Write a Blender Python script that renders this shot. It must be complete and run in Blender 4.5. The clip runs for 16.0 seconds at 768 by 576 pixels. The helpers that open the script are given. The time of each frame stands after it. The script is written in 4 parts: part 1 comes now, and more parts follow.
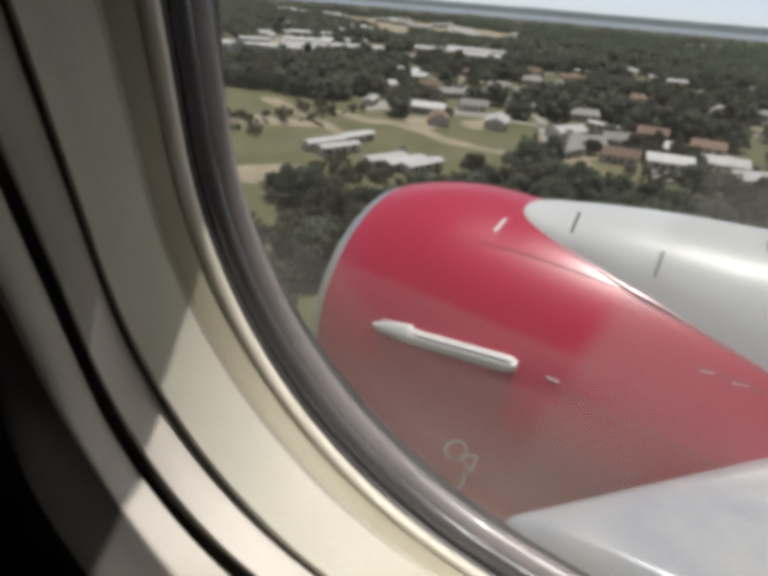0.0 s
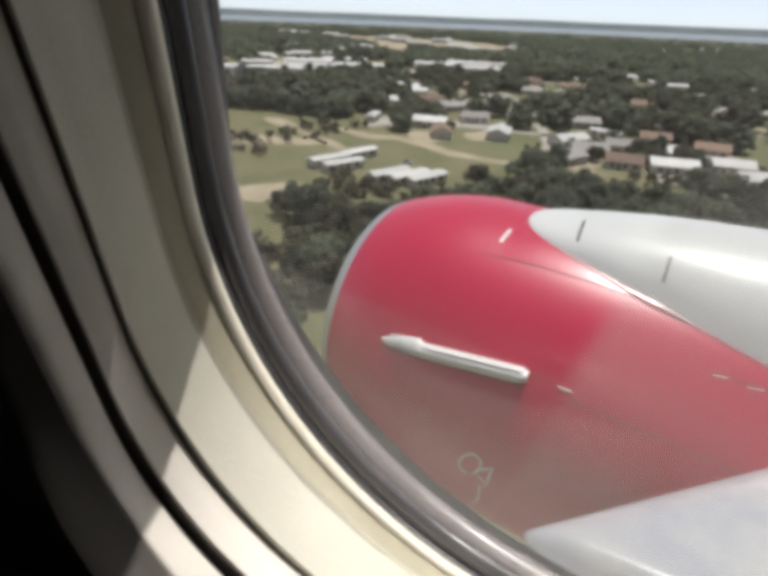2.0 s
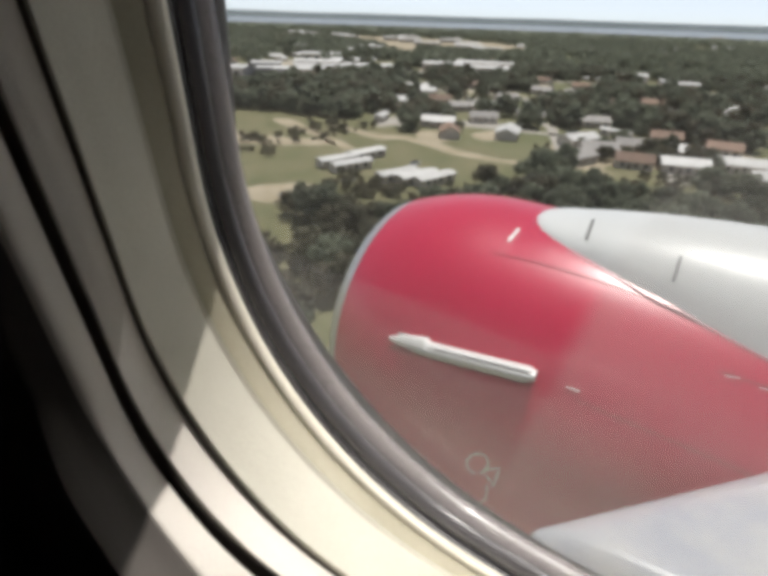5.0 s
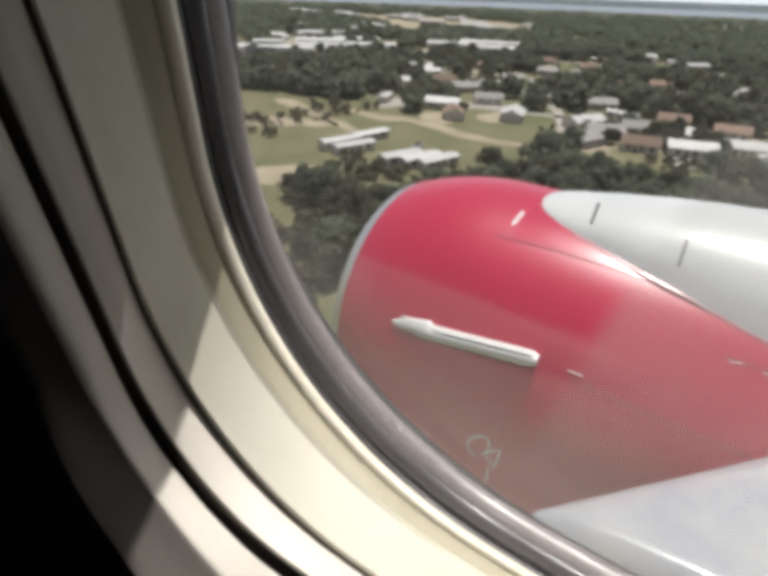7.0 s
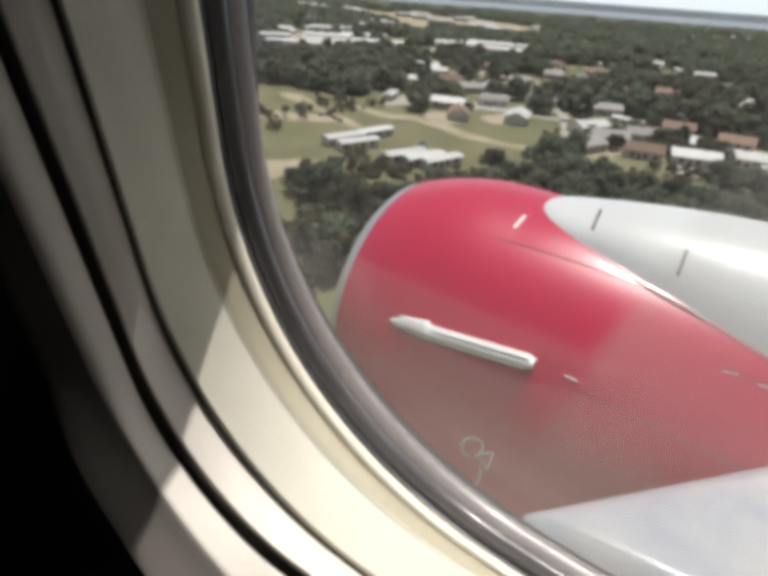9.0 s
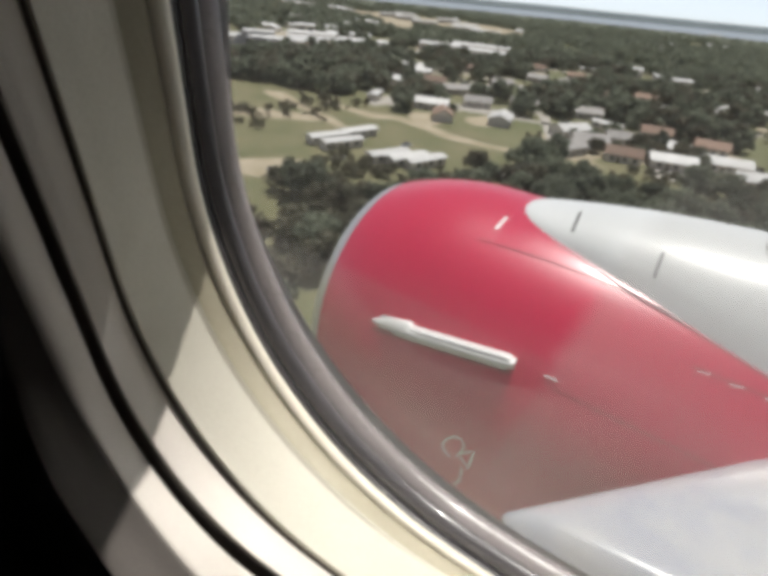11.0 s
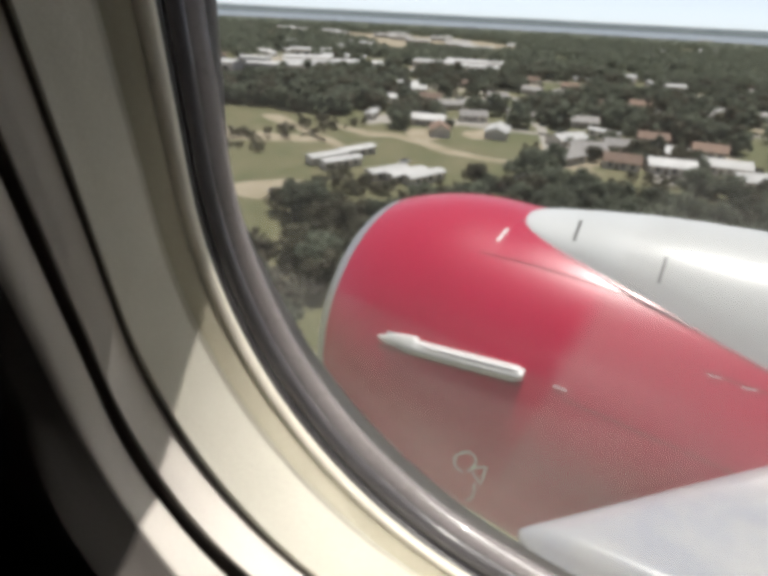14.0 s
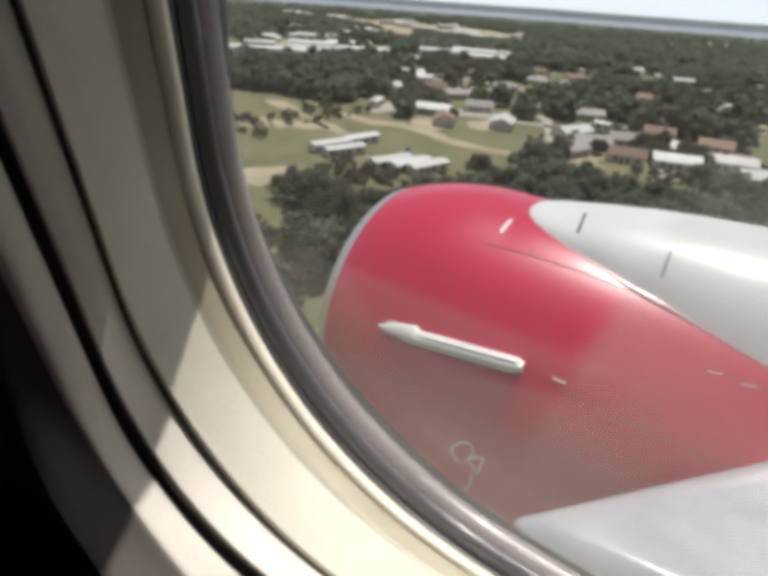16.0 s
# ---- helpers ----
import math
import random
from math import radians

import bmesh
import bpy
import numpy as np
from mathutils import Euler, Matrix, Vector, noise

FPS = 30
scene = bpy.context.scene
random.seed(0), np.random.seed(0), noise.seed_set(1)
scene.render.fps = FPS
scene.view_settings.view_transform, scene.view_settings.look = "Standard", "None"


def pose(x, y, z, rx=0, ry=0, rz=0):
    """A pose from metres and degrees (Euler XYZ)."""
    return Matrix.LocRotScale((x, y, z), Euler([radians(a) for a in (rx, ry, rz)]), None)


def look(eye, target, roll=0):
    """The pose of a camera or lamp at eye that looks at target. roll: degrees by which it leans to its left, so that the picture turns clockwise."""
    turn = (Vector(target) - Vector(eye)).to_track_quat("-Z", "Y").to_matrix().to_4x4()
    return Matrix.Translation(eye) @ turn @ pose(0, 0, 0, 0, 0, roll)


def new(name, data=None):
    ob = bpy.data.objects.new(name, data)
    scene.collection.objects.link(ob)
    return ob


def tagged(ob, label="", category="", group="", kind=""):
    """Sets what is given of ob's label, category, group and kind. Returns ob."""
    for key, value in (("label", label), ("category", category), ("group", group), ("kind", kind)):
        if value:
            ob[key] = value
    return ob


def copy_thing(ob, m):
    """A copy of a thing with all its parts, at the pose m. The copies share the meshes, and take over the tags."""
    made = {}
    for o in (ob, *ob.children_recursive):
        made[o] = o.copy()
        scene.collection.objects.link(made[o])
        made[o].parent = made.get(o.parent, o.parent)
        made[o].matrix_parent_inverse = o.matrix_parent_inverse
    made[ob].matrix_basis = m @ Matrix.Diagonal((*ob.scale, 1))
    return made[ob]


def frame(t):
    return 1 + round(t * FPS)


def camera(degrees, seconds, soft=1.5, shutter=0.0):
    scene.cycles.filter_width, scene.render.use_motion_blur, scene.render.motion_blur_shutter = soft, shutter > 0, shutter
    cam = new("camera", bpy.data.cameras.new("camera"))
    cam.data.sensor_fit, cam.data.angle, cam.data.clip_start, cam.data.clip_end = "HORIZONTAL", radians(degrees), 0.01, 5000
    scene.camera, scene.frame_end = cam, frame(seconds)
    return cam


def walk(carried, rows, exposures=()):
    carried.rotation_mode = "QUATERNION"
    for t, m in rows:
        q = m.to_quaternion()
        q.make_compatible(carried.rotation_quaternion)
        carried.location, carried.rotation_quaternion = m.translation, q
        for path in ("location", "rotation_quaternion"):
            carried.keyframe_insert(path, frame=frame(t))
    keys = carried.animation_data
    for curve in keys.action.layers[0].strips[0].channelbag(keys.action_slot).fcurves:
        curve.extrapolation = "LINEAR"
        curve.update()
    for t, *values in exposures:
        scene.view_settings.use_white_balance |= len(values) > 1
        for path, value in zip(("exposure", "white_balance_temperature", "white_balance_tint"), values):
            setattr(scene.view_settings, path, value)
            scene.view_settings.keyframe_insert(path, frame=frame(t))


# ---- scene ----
cam = camera(77.6, 16.0, soft=5.6)
# seconds, x, y, z, yaw, pitch, roll
PATH = [
    (0.0, -0.0048, 0.0080, -0.0103, 33.05, -31.39, 4.83),
    (0.5, -0.0012, 0.0101, -0.0133, 30.11, -31.77, 6.65),
    (1.0, 0.0034, 0.0081, -0.0013, 34.99, -30.40, 1.15),
    (1.5, 0.0037, 0.0073, -0.0002, 34.01, -31.45, 2.48),
    (2.0, -0.0000, 0.0052, -0.0011, 34.27, -29.80, 2.30),
    (2.5, -0.0004, 0.0049, -0.0043, 33.17, -30.50, 3.96),
    (3.0, -0.0016, 0.0041, -0.0085, 31.78, -31.02, 6.04),
    (3.5, -0.0023, 0.0063, -0.0093, 31.95, -30.48, 5.09),
    (4.0, -0.0005, 0.0055, -0.0090, 33.09, -30.21, 4.18),
    (6.5, 0.0116, -0.0023, 0.0037, 37.69, -30.25, -0.58),
    (7.0, -0.0014, 0.0047, -0.0098, 35.62, -31.83, 2.04),
    (7.5, -0.0043, 0.0028, -0.0074, 35.72, -32.01, 2.42),
    (8.0, 0.0005, -0.0007, 0.0006, 35.19, -32.29, 3.26),
    (8.5, -0.0033, -0.0000, -0.0039, 35.19, -32.39, 3.93),
    (9.0, -0.0029, 0.0013, -0.0041, 35.45, -32.07, 4.15),
    (11.5, 0.0017, 0.0032, -0.0013, 32.60, -31.82, 5.71),
    (12.0, 0.0016, 0.0041, -0.0024, 32.52, -31.66, 5.35),
    (12.5, 0.0005, 0.0023, -0.0019, 34.19, -31.29, 3.73),
    (13.0, 0.0020, -0.0014, 0.0021, 36.60, -30.50, 1.78),
    (13.5, -0.0011, -0.0004, -0.0066, 33.73, -30.95, 4.88),
    (14.0, 0.0035, 0.0033, 0.0019, 33.88, -30.04, 2.95),
    (14.5, 0.0033, 0.0051, 0.0013, 33.33, -30.15, 3.18),
    (15.0, 0.0054, 0.0071, 0.0007, 32.69, -30.66, 3.32),
    (15.5, 0.0021, 0.0045, -0.0031, 33.81, -31.34, 3.39),
    (16.0, -0.0029, 0.0062, -0.0074, 33.88, -31.27, 4.16),
]
walk(cam, [(t, Matrix.Translation((x, y, z)) @ Euler((radians(90 + p), 0, radians(yaw))).to_matrix().to_4x4() @ pose(0, 0, 0, 0, 0, roll))
           for t, x, y, z, yaw, p, roll in PATH], [(0.0, -0.16), (0.5, 0.0), (1.0, 0.09), (1.5, 0.15), (4.0, 0.15), (6.5, 0.20), (9.0, 0.23), (11.5, 0.19), (13.0, 0.20), (16.0, 0.19)])

# ---------------------------------------------------------------- light
SUN_TO = Vector((-0.036, 0.225, 0.97)).normalized()
world = bpy.data.worlds.new("sky")
scene.world = world
world.use_nodes = True
wn = world.node_tree.nodes
sky = wn.new("ShaderNodeTexSky")
sky.sky_type = "NISHITA"
sky.sun_disc = False
sky.sun_elevation = math.asin(SUN_TO.z)
sky.sun_rotation = math.atan2(SUN_TO.x, SUN_TO.y)
sky.air_density, sky.dust_density, sky.ozone_density = 0.4, 0.2, 3.0
haze = wn.new("ShaderNodeHueSaturation")
haze.inputs["Saturation"].default_value, haze.inputs["Value"].default_value = 0.42, 0.92
world.node_tree.links.new(sky.outputs[0], haze.inputs["Color"])
world.node_tree.links.new(haze.outputs[0], wn["Background"].inputs[0])
wn["Background"].inputs[1].default_value = 0.15
sun = new("sun", bpy.data.lights.new("sun", "SUN"))
sun.data.energy, sun.data.angle, sun.data.color = 3.75, radians(0.6), (1.0, 0.96, 0.90)
sun.matrix_world = look((0, 0, 50), Vector((0, 0, 50)) - SUN_TO)


# ---------------------------------------------------------------- materials
def nodes_of(m):
    return m.node_tree.nodes, m.node_tree.links


def mat(name, a, b=None, scale=5.0, rough=0.6, metal=0.0, bump=0.0, fine=60.0, coat=0.0, spec=0.5, rvar=0.12, stretch=(1, 1, 1), per_object=0.0, sub=None):
    """A surface with two colours mixed by coarse and fine noise, uneven gloss and fine relief."""
    m = bpy.data.materials.new(name)
    m.use_nodes = True
    n, l = nodes_of(m)
    p = n["Principled BSDF"]
    b = b or tuple(c * 0.85 for c in a)
    co = n.new("ShaderNodeTexCoord")
    mp = n.new("ShaderNodeMapping")
    mp.inputs["Scale"].default_value = stretch
    l.new(co.outputs["Object"], mp.inputs[0])
    t1, t2 = n.new("ShaderNodeTexNoise"), n.new("ShaderNodeTexNoise")
    t1.inputs["Scale"].default_value, t1.inputs["Detail"].default_value = scale, 5
    t2.inputs["Scale"].default_value, t2.inputs["Detail"].default_value = fine, 4
    l.new(mp.outputs[0], t1.inputs["Vector"])
    l.new(mp.outputs[0], t2.inputs["Vector"])
    add = n.new("ShaderNodeMath")
    add.operation = "MULTIPLY_ADD"
    add.inputs[1].default_value = 0.35
    l.new(t2.outputs[0], add.inputs[0])
    l.new(t1.outputs[0], add.inputs[2])
    ramp = n.new("ShaderNodeMapRange")
    ramp.inputs[1].default_value, ramp.inputs[2].default_value = 0.45, 0.90
    l.new(add.outputs[0], ramp.inputs[0])
    mix = n.new("ShaderNodeMix")
    mix.data_type = "RGBA"
    mix.inputs[6].default_value, mix.inputs[7].default_value = (*a, 1), (*b, 1)
    l.new(ramp.outputs[0], mix.inputs[0])
    out = mix.outputs[2]
    if per_object:
        inf = n.new("ShaderNodeObjectInfo")
        hsv = n.new("ShaderNodeHueSaturation")
        mr = n.new("ShaderNodeMapRange")
        mr.inputs[3].default_value, mr.inputs[4].default_value = 1 - per_object, 1 + per_object
        l.new(inf.outputs["Random"], mr.inputs[0])
        l.new(mr.outputs[0], hsv.inputs["Value"])
        l.new(out, hsv.inputs["Color"])
        out = hsv.outputs[0]
    l.new(out, p.inputs["Base Color"])
    rr = n.new("ShaderNodeMapRange")
    rr.inputs[3].default_value, rr.inputs[4].default_value = max(0.02, rough - rvar), min(1, rough + rvar)
    l.new(t2.outputs[0], rr.inputs[0])
    l.new(rr.outputs[0], p.inputs["Roughness"])
    p.inputs["Metallic"].default_value = metal
    p.inputs["Coat Weight"].default_value = coat
    p.inputs["Coat Roughness"].default_value = 0.06
    p.inputs["Specular IOR Level"].default_value = spec
    if bump:
        bp = n.new("ShaderNodeBump")
        bp.inputs["Strength"].default_value, bp.inputs["Distance"].default_value = bump, 0.002
        l.new(t2.outputs[0], bp.inputs["Height"])
        l.new(bp.outputs[0], p.inputs["Normal"])
    return m


M_BEIGE = mat("cream_plastic", (0.68, 0.64, 0.585), (0.60, 0.56, 0.51), 14, 0.62, bump=0.15, fine=900, spec=0.3)
M_SURROUND = mat("aged_cream_plastic", (0.59, 0.57, 0.49), (0.49, 0.47, 0.395), 16, 0.6, bump=0.12, fine=900, spec=0.3)
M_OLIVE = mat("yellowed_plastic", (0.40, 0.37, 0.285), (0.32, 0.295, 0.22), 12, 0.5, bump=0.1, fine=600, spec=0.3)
M_TRIM = mat("pale_plastic", (0.72, 0.68, 0.58), (0.63, 0.59, 0.50), 10, 0.4, fine=700)
M_RUBBER = mat("black_rubber", (0.030, 0.028, 0.032), (0.05, 0.047, 0.05), 14, 0.38, fine=500)
M_EDGE = mat("grey_seal", (0.125, 0.118, 0.125), (0.095, 0.09, 0.096), 16, 0.2, rvar=0.06, fine=120, coat=0.5)
M_PANE_EDGE = mat("polished_pane_edge", (0.27, 0.245, 0.245), (0.21, 0.19, 0.19), 14, 0.3, fine=300, coat=0.3)
M_GROOVE = mat("dark_groove", (0.055, 0.042, 0.034), (0.035, 0.027, 0.022), 30, 0.7)
# Side panel: its shade is put into the dark base colour.
M_PANEL = mat("shade_dark_panel", (0.22, 0.185, 0.18), (0.17, 0.14, 0.14), 7, 0.55, bump=0.05, fine=900)
M_CABIN = mat("cabin_lining", (0.68, 0.63, 0.59), (0.60, 0.55, 0.52), 3, 0.8)
M_RED = mat("red_cowl_paint", (0.51, 0.014, 0.060), (0.46, 0.012, 0.052), 1.4, 0.34, coat=0.25, fine=45, rvar=0.06)
M_SKIRT = mat("red_gloss_paint", (0.54, 0.022, 0.07), (0.49, 0.018, 0.06), 1.4, 0.26, coat=0.9, fine=45, rvar=0.05)
M_LIP = mat("bare_aluminium", (0.62, 0.63, 0.62), (0.50, 0.51, 0.50), 4, 0.35, metal=0.7, fine=40)
M_WHITE = mat("white_gloss_paint", (0.66, 0.67, 0.66), (0.57, 0.58, 0.57), 1.6, 0.36, coat=0.15, fine=30, rvar=0.06)
M_STRAKE = mat("bright_white_paint", (0.84, 0.84, 0.82), (0.76, 0.76, 0.74), 3, 0.3, coat=0.2, fine=40)
# Cream lip of the frame; the shade on it is in this dark colour.
M_LIP_SHADED = mat("shade_brown_lip", (0.16, 0.145, 0.132), (0.13, 0.118, 0.108), 9, 0.55, bump=0.1, fine=900)
# Grey wing; its blue-grey blotches paint in sky and cloud reflections.
M_WING = mat("grey_sky_blotched_paint", (0.50, 0.50, 0.49), (0.33, 0.355, 0.41), 3.2, 0.34, coat=0.45, fine=20, rvar=0.14)
M_SKIN = mat("white_fuselage_paint", (0.74, 0.75, 0.76), (0.68, 0.69, 0.70), 1.2, 0.35, coat=0.3, fine=30)
# The pale pink puts the bright sun line on the joint into the colour.
M_FILLET = mat("glint_pale_fillet", (0.55, 0.36, 0.37), (0.50, 0.32, 0.33), 3, 0.2, coat=1.0, fine=30, rvar=0.04, metal=0.4)
M_DARK = mat("dark_line", (0.03, 0.03, 0.03), None, 8, 0.6)
M_GREY_LINE = mat("grey_line", (0.20, 0.20, 0.20), None, 8, 0.6)
M_SEAM_SHADE = mat("dark_red_seam_shade", (0.22, 0.012, 0.025), None, 8, 0.5)
M_MARK = mat("white_marking", (0.80, 0.80, 0.78), None, 20, 0.5)


def glass_material():
    m = bpy.data.materials.new("acrylic_pane")
    m.use_nodes = True
    p = m.node_tree.nodes["Principled BSDF"]
    p.inputs["Transmission Weight"].default_value = 1.0
    p.inputs["Roughness"].default_value = 0.0
    p.inputs["IOR"].default_value = 1.3
    p.inputs["Base Color"].default_value = (0.97, 0.98, 0.98, 1)
    return m


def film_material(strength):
    """Painted haze and cabin reflection: thick below and aft of a clear corner, thin elsewhere."""
    m = bpy.data.materials.new("reflection_veil")
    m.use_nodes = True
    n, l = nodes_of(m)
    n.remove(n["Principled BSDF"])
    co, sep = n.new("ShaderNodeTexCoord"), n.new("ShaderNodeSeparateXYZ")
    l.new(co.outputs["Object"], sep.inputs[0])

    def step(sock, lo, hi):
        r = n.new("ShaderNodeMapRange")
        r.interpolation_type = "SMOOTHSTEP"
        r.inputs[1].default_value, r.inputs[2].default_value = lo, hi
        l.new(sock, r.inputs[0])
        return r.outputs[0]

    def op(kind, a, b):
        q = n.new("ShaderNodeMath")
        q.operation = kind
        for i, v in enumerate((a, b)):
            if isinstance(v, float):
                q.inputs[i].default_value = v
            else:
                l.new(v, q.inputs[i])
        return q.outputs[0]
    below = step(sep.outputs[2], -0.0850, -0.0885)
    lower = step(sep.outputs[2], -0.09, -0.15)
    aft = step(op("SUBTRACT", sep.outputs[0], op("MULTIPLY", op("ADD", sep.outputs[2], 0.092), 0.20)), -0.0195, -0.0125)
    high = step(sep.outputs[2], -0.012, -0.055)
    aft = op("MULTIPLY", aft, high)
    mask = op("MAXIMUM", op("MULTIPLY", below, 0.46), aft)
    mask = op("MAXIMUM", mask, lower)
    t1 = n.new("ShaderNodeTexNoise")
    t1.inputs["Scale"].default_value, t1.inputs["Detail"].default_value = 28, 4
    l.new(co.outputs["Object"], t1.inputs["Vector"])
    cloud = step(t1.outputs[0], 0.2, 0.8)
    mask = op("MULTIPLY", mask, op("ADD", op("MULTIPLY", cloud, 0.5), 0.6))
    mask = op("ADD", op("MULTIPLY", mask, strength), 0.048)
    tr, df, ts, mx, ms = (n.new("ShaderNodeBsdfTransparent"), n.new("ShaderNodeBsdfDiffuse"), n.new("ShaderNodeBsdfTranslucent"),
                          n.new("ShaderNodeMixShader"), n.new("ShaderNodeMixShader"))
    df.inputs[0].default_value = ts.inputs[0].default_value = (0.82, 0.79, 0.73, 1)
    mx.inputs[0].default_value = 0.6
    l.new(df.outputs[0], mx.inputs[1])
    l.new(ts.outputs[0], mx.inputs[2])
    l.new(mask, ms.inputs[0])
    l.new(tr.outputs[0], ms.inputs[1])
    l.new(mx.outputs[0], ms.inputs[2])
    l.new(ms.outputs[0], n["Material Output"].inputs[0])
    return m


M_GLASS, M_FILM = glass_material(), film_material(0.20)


# ---------------------------------------------------------------- mesh helpers
def put(name, bm, material, parent=None, label="", smooth=True):
    me = bpy.data.meshes.new(name)
    bm.to_mesh(me)
    bm.free()
    me.materials.append(material)
    if smooth:
        for f in me.polygons:
            f.use_smooth = True
    ob = new(name, me)
    if parent:
        ob.parent = parent
    if label:
        ob["label"] = label
    return ob


part = put


def empty(name, at=(0, 0, 0)):
    ob = new(name)
    ob.location = at
    return ob


def sheet(rings, closed=True):
    """A skin through a list of point rings."""
    bm = bmesh.new()
    rows = [[bm.verts.new(p) for p in r] for r in rings]
    n = len(rings[0])
    for a, b in zip(rows, rows[1:]):
        for i in range(n if closed else n - 1):
            j = (i + 1) % n
            bm.faces.new((a[i], a[j], b[j], b[i]))
    bmesh.ops.recalc_face_normals(bm, faces=bm.faces)
    return bm


def box(sx, sy, sz, at=(0, 0, 0), bevel=0.0, turn=None):
    bm = bmesh.new()
    bmesh.ops.create_cube(bm, size=1)
    bmesh.ops.scale(bm, vec=(sx, sy, sz), verts=bm.verts)
    if bevel:
        bmesh.ops.bevel(bm, geom=list(bm.edges), offset=bevel, segments=2, affect="EDGES")
    if turn:
        bmesh.ops.transform(bm, matrix=turn, verts=bm.verts)
    bmesh.ops.translate(bm, vec=at, verts=bm.verts)
    return bm


def rrect(y, left, bottom, r, tilt, right=0.125, top=0.25, n=22, grow=0.0):
    """A rounded rectangle in the plane y, turned by tilt degrees."""
    l, b, rt, tp, r = left + grow, bottom + grow, right + (left - 0.1500) + grow, top + grow, r + grow
    pts = []
    ru = 0.6 * r
    for cx, cz, a0, r in ((rt - ru, tp - ru, 0, ru), (-l + ru, tp - ru, 90, ru), (-l + r, -b + r, 180, r), (rt - r, -b + r, 270, r)):
        for i in range(n + 1):
            a = radians(a0 + 90 * i / n)
            pts.append((cx + r * math.cos(a), cz + r * math.sin(a)))
    c, s = math.cos(radians(tilt)), math.sin(radians(tilt))
    return [(x * c - z * s, y, x * s + z * c) for x, z in pts]


# ---------------------------------------------------------------- window and cabin wall
L1 = (0.115, 0.1500, 0.1652, 0.128, 3.0)
L2 = (0.103, 0.1527, 0.1673, 0.1214, 2.6)
L4 = (0.090, 0.1626, 0.1601, 0.1145, 6.4)
L5 = (0.0688, 0.1703, 0.1558, 0.0876, 9.4)
L6 = (0.0555, 0.1792, 0.148, 0.062, 13.8)
L7 = (0.0425, 0.1756, 0.1544, 0.0677, 13.7)


def between(a, b, k):
    return tuple(p + (q - p) * k for p, q in zip(a, b))


def nearer(a, k):
    """The same loop, drawn in towards the cabin."""
    return tuple(v * k for v in a[:4]) + (a[4],)


def ring(a, grow=0.0, y=None):
    a = list(a)
    if y is not None:
        a[0] = y
    return rrect(*a, grow=grow)


window = tagged(empty("window_1", (0, 0.1, 0)), "small rounded cabin window with cream surround and scratched acrylic", "window", kind="structure")
INV = Matrix.Translation((0, -0.1, 0))


def wpart(name, bm, material, label="", parent=None, crisp=False):
    bmesh.ops.transform(bm, matrix=INV, verts=bm.verts)
    ob = put(name, bm, material, parent or window, label)
    if crisp:
        ob.data.set_sharp_from_angle(angle=radians(24))
    return ob


# seal round the pane and the black gasket that holds it
wpart("pane_seal", sheet([ring(between(L1, L2, k), g) for k, g in ((0.27, 0.0022), (0.31, 0.0004), (0.36, -0.0004), (0.43, -0.0006), (0.51, -0.0004), (0.60, 0.0004), (0.67, 0.0016), (0.71, 0.003))]), M_EDGE, "grey rounded seal round the pane")
wpart("gasket", sheet([ring(between(L1, L2, k), g) for k, g in ((0.69, 0.0042), (0.74, 0.0030), (0.82, 0.0024), (0.90, 0.0022), (0.97, 0.0026), (1.0, 0.0045))]), M_RUBBER, "black rubber gasket")
wpart("pane_edge", sheet([ring(L1, 0.004, 0.122), ring(L1, 0.0002, 0.1185), ring(L1, -0.0006, 0.1172), ring(L1, -0.0004, 0.1155)] + [ring(between(L1, L2, k), g) for k, g in ((0.10, 0.0), (0.20, 0.0004), (0.29, 0.0010), (0.33, 0.003))]), M_PANE_EDGE, "pale polished pane edge")


def plate_ring(grow, y, edge):
    """Added light stop: the rim stands upright along the unseen upper half to place the shadow."""
    out = []
    for x, yy, z in ring(L1, grow, y):
        k = min(1.0, max(0.0, (z + 0.055) / 0.115))
        k = k * k * (3 - 2 * k)
        out.append((max(x, x + (edge - x) * k), yy, z))
    return out


wpart("light_stop", sheet([plate_ring(0.0035, 0.1222, -0.1376), plate_ring(0.01, 0.1224, -0.146), ring(L1, 0.12, 0.1224), ring(L1, 0.12, 0.120), plate_ring(0.01, 0.1205, -0.146)]), M_SKIN, "white pane plate, added to block the sun")
L3 = between(L2, L4, 0.36)
wpart("retainer_ring", sheet([ring(L2, 0.004), ring(between(L2, L4, 0.04), 0.0), ring(between(L2, L4, 0.2), -0.0006), ring(between(L2, L4, 0.33), 0.0), ring(L3, 0.002)]), M_TRIM, "pale retainer ring")
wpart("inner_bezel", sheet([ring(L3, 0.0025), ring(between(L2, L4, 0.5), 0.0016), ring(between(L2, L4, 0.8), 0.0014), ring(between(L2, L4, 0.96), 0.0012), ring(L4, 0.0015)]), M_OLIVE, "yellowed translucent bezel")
L5s, L6s = nearer(L5, 0.974), nearer(L6, 0.964)
L45 = between(L4, L5s, 0.93)
wpart("surround", sheet([ring(L4, 0.0015), ring(between(L4, L5s, 0.02), -0.0008), ring(between(L4, L5s, 0.08), 0.0), ring(between(L4, L5s, 0.35), -0.0005), ring(between(L4, L5s, 0.7), -0.0003), ring(L45, 0.0), ring(between(L4, L5s, 0.95), 0.002)]), M_SURROUND, "cream moulded window surround", crisp=True)
L5b = between(L5, L6, 0.06)
L65 = between(L5b, L6s, 0.83)
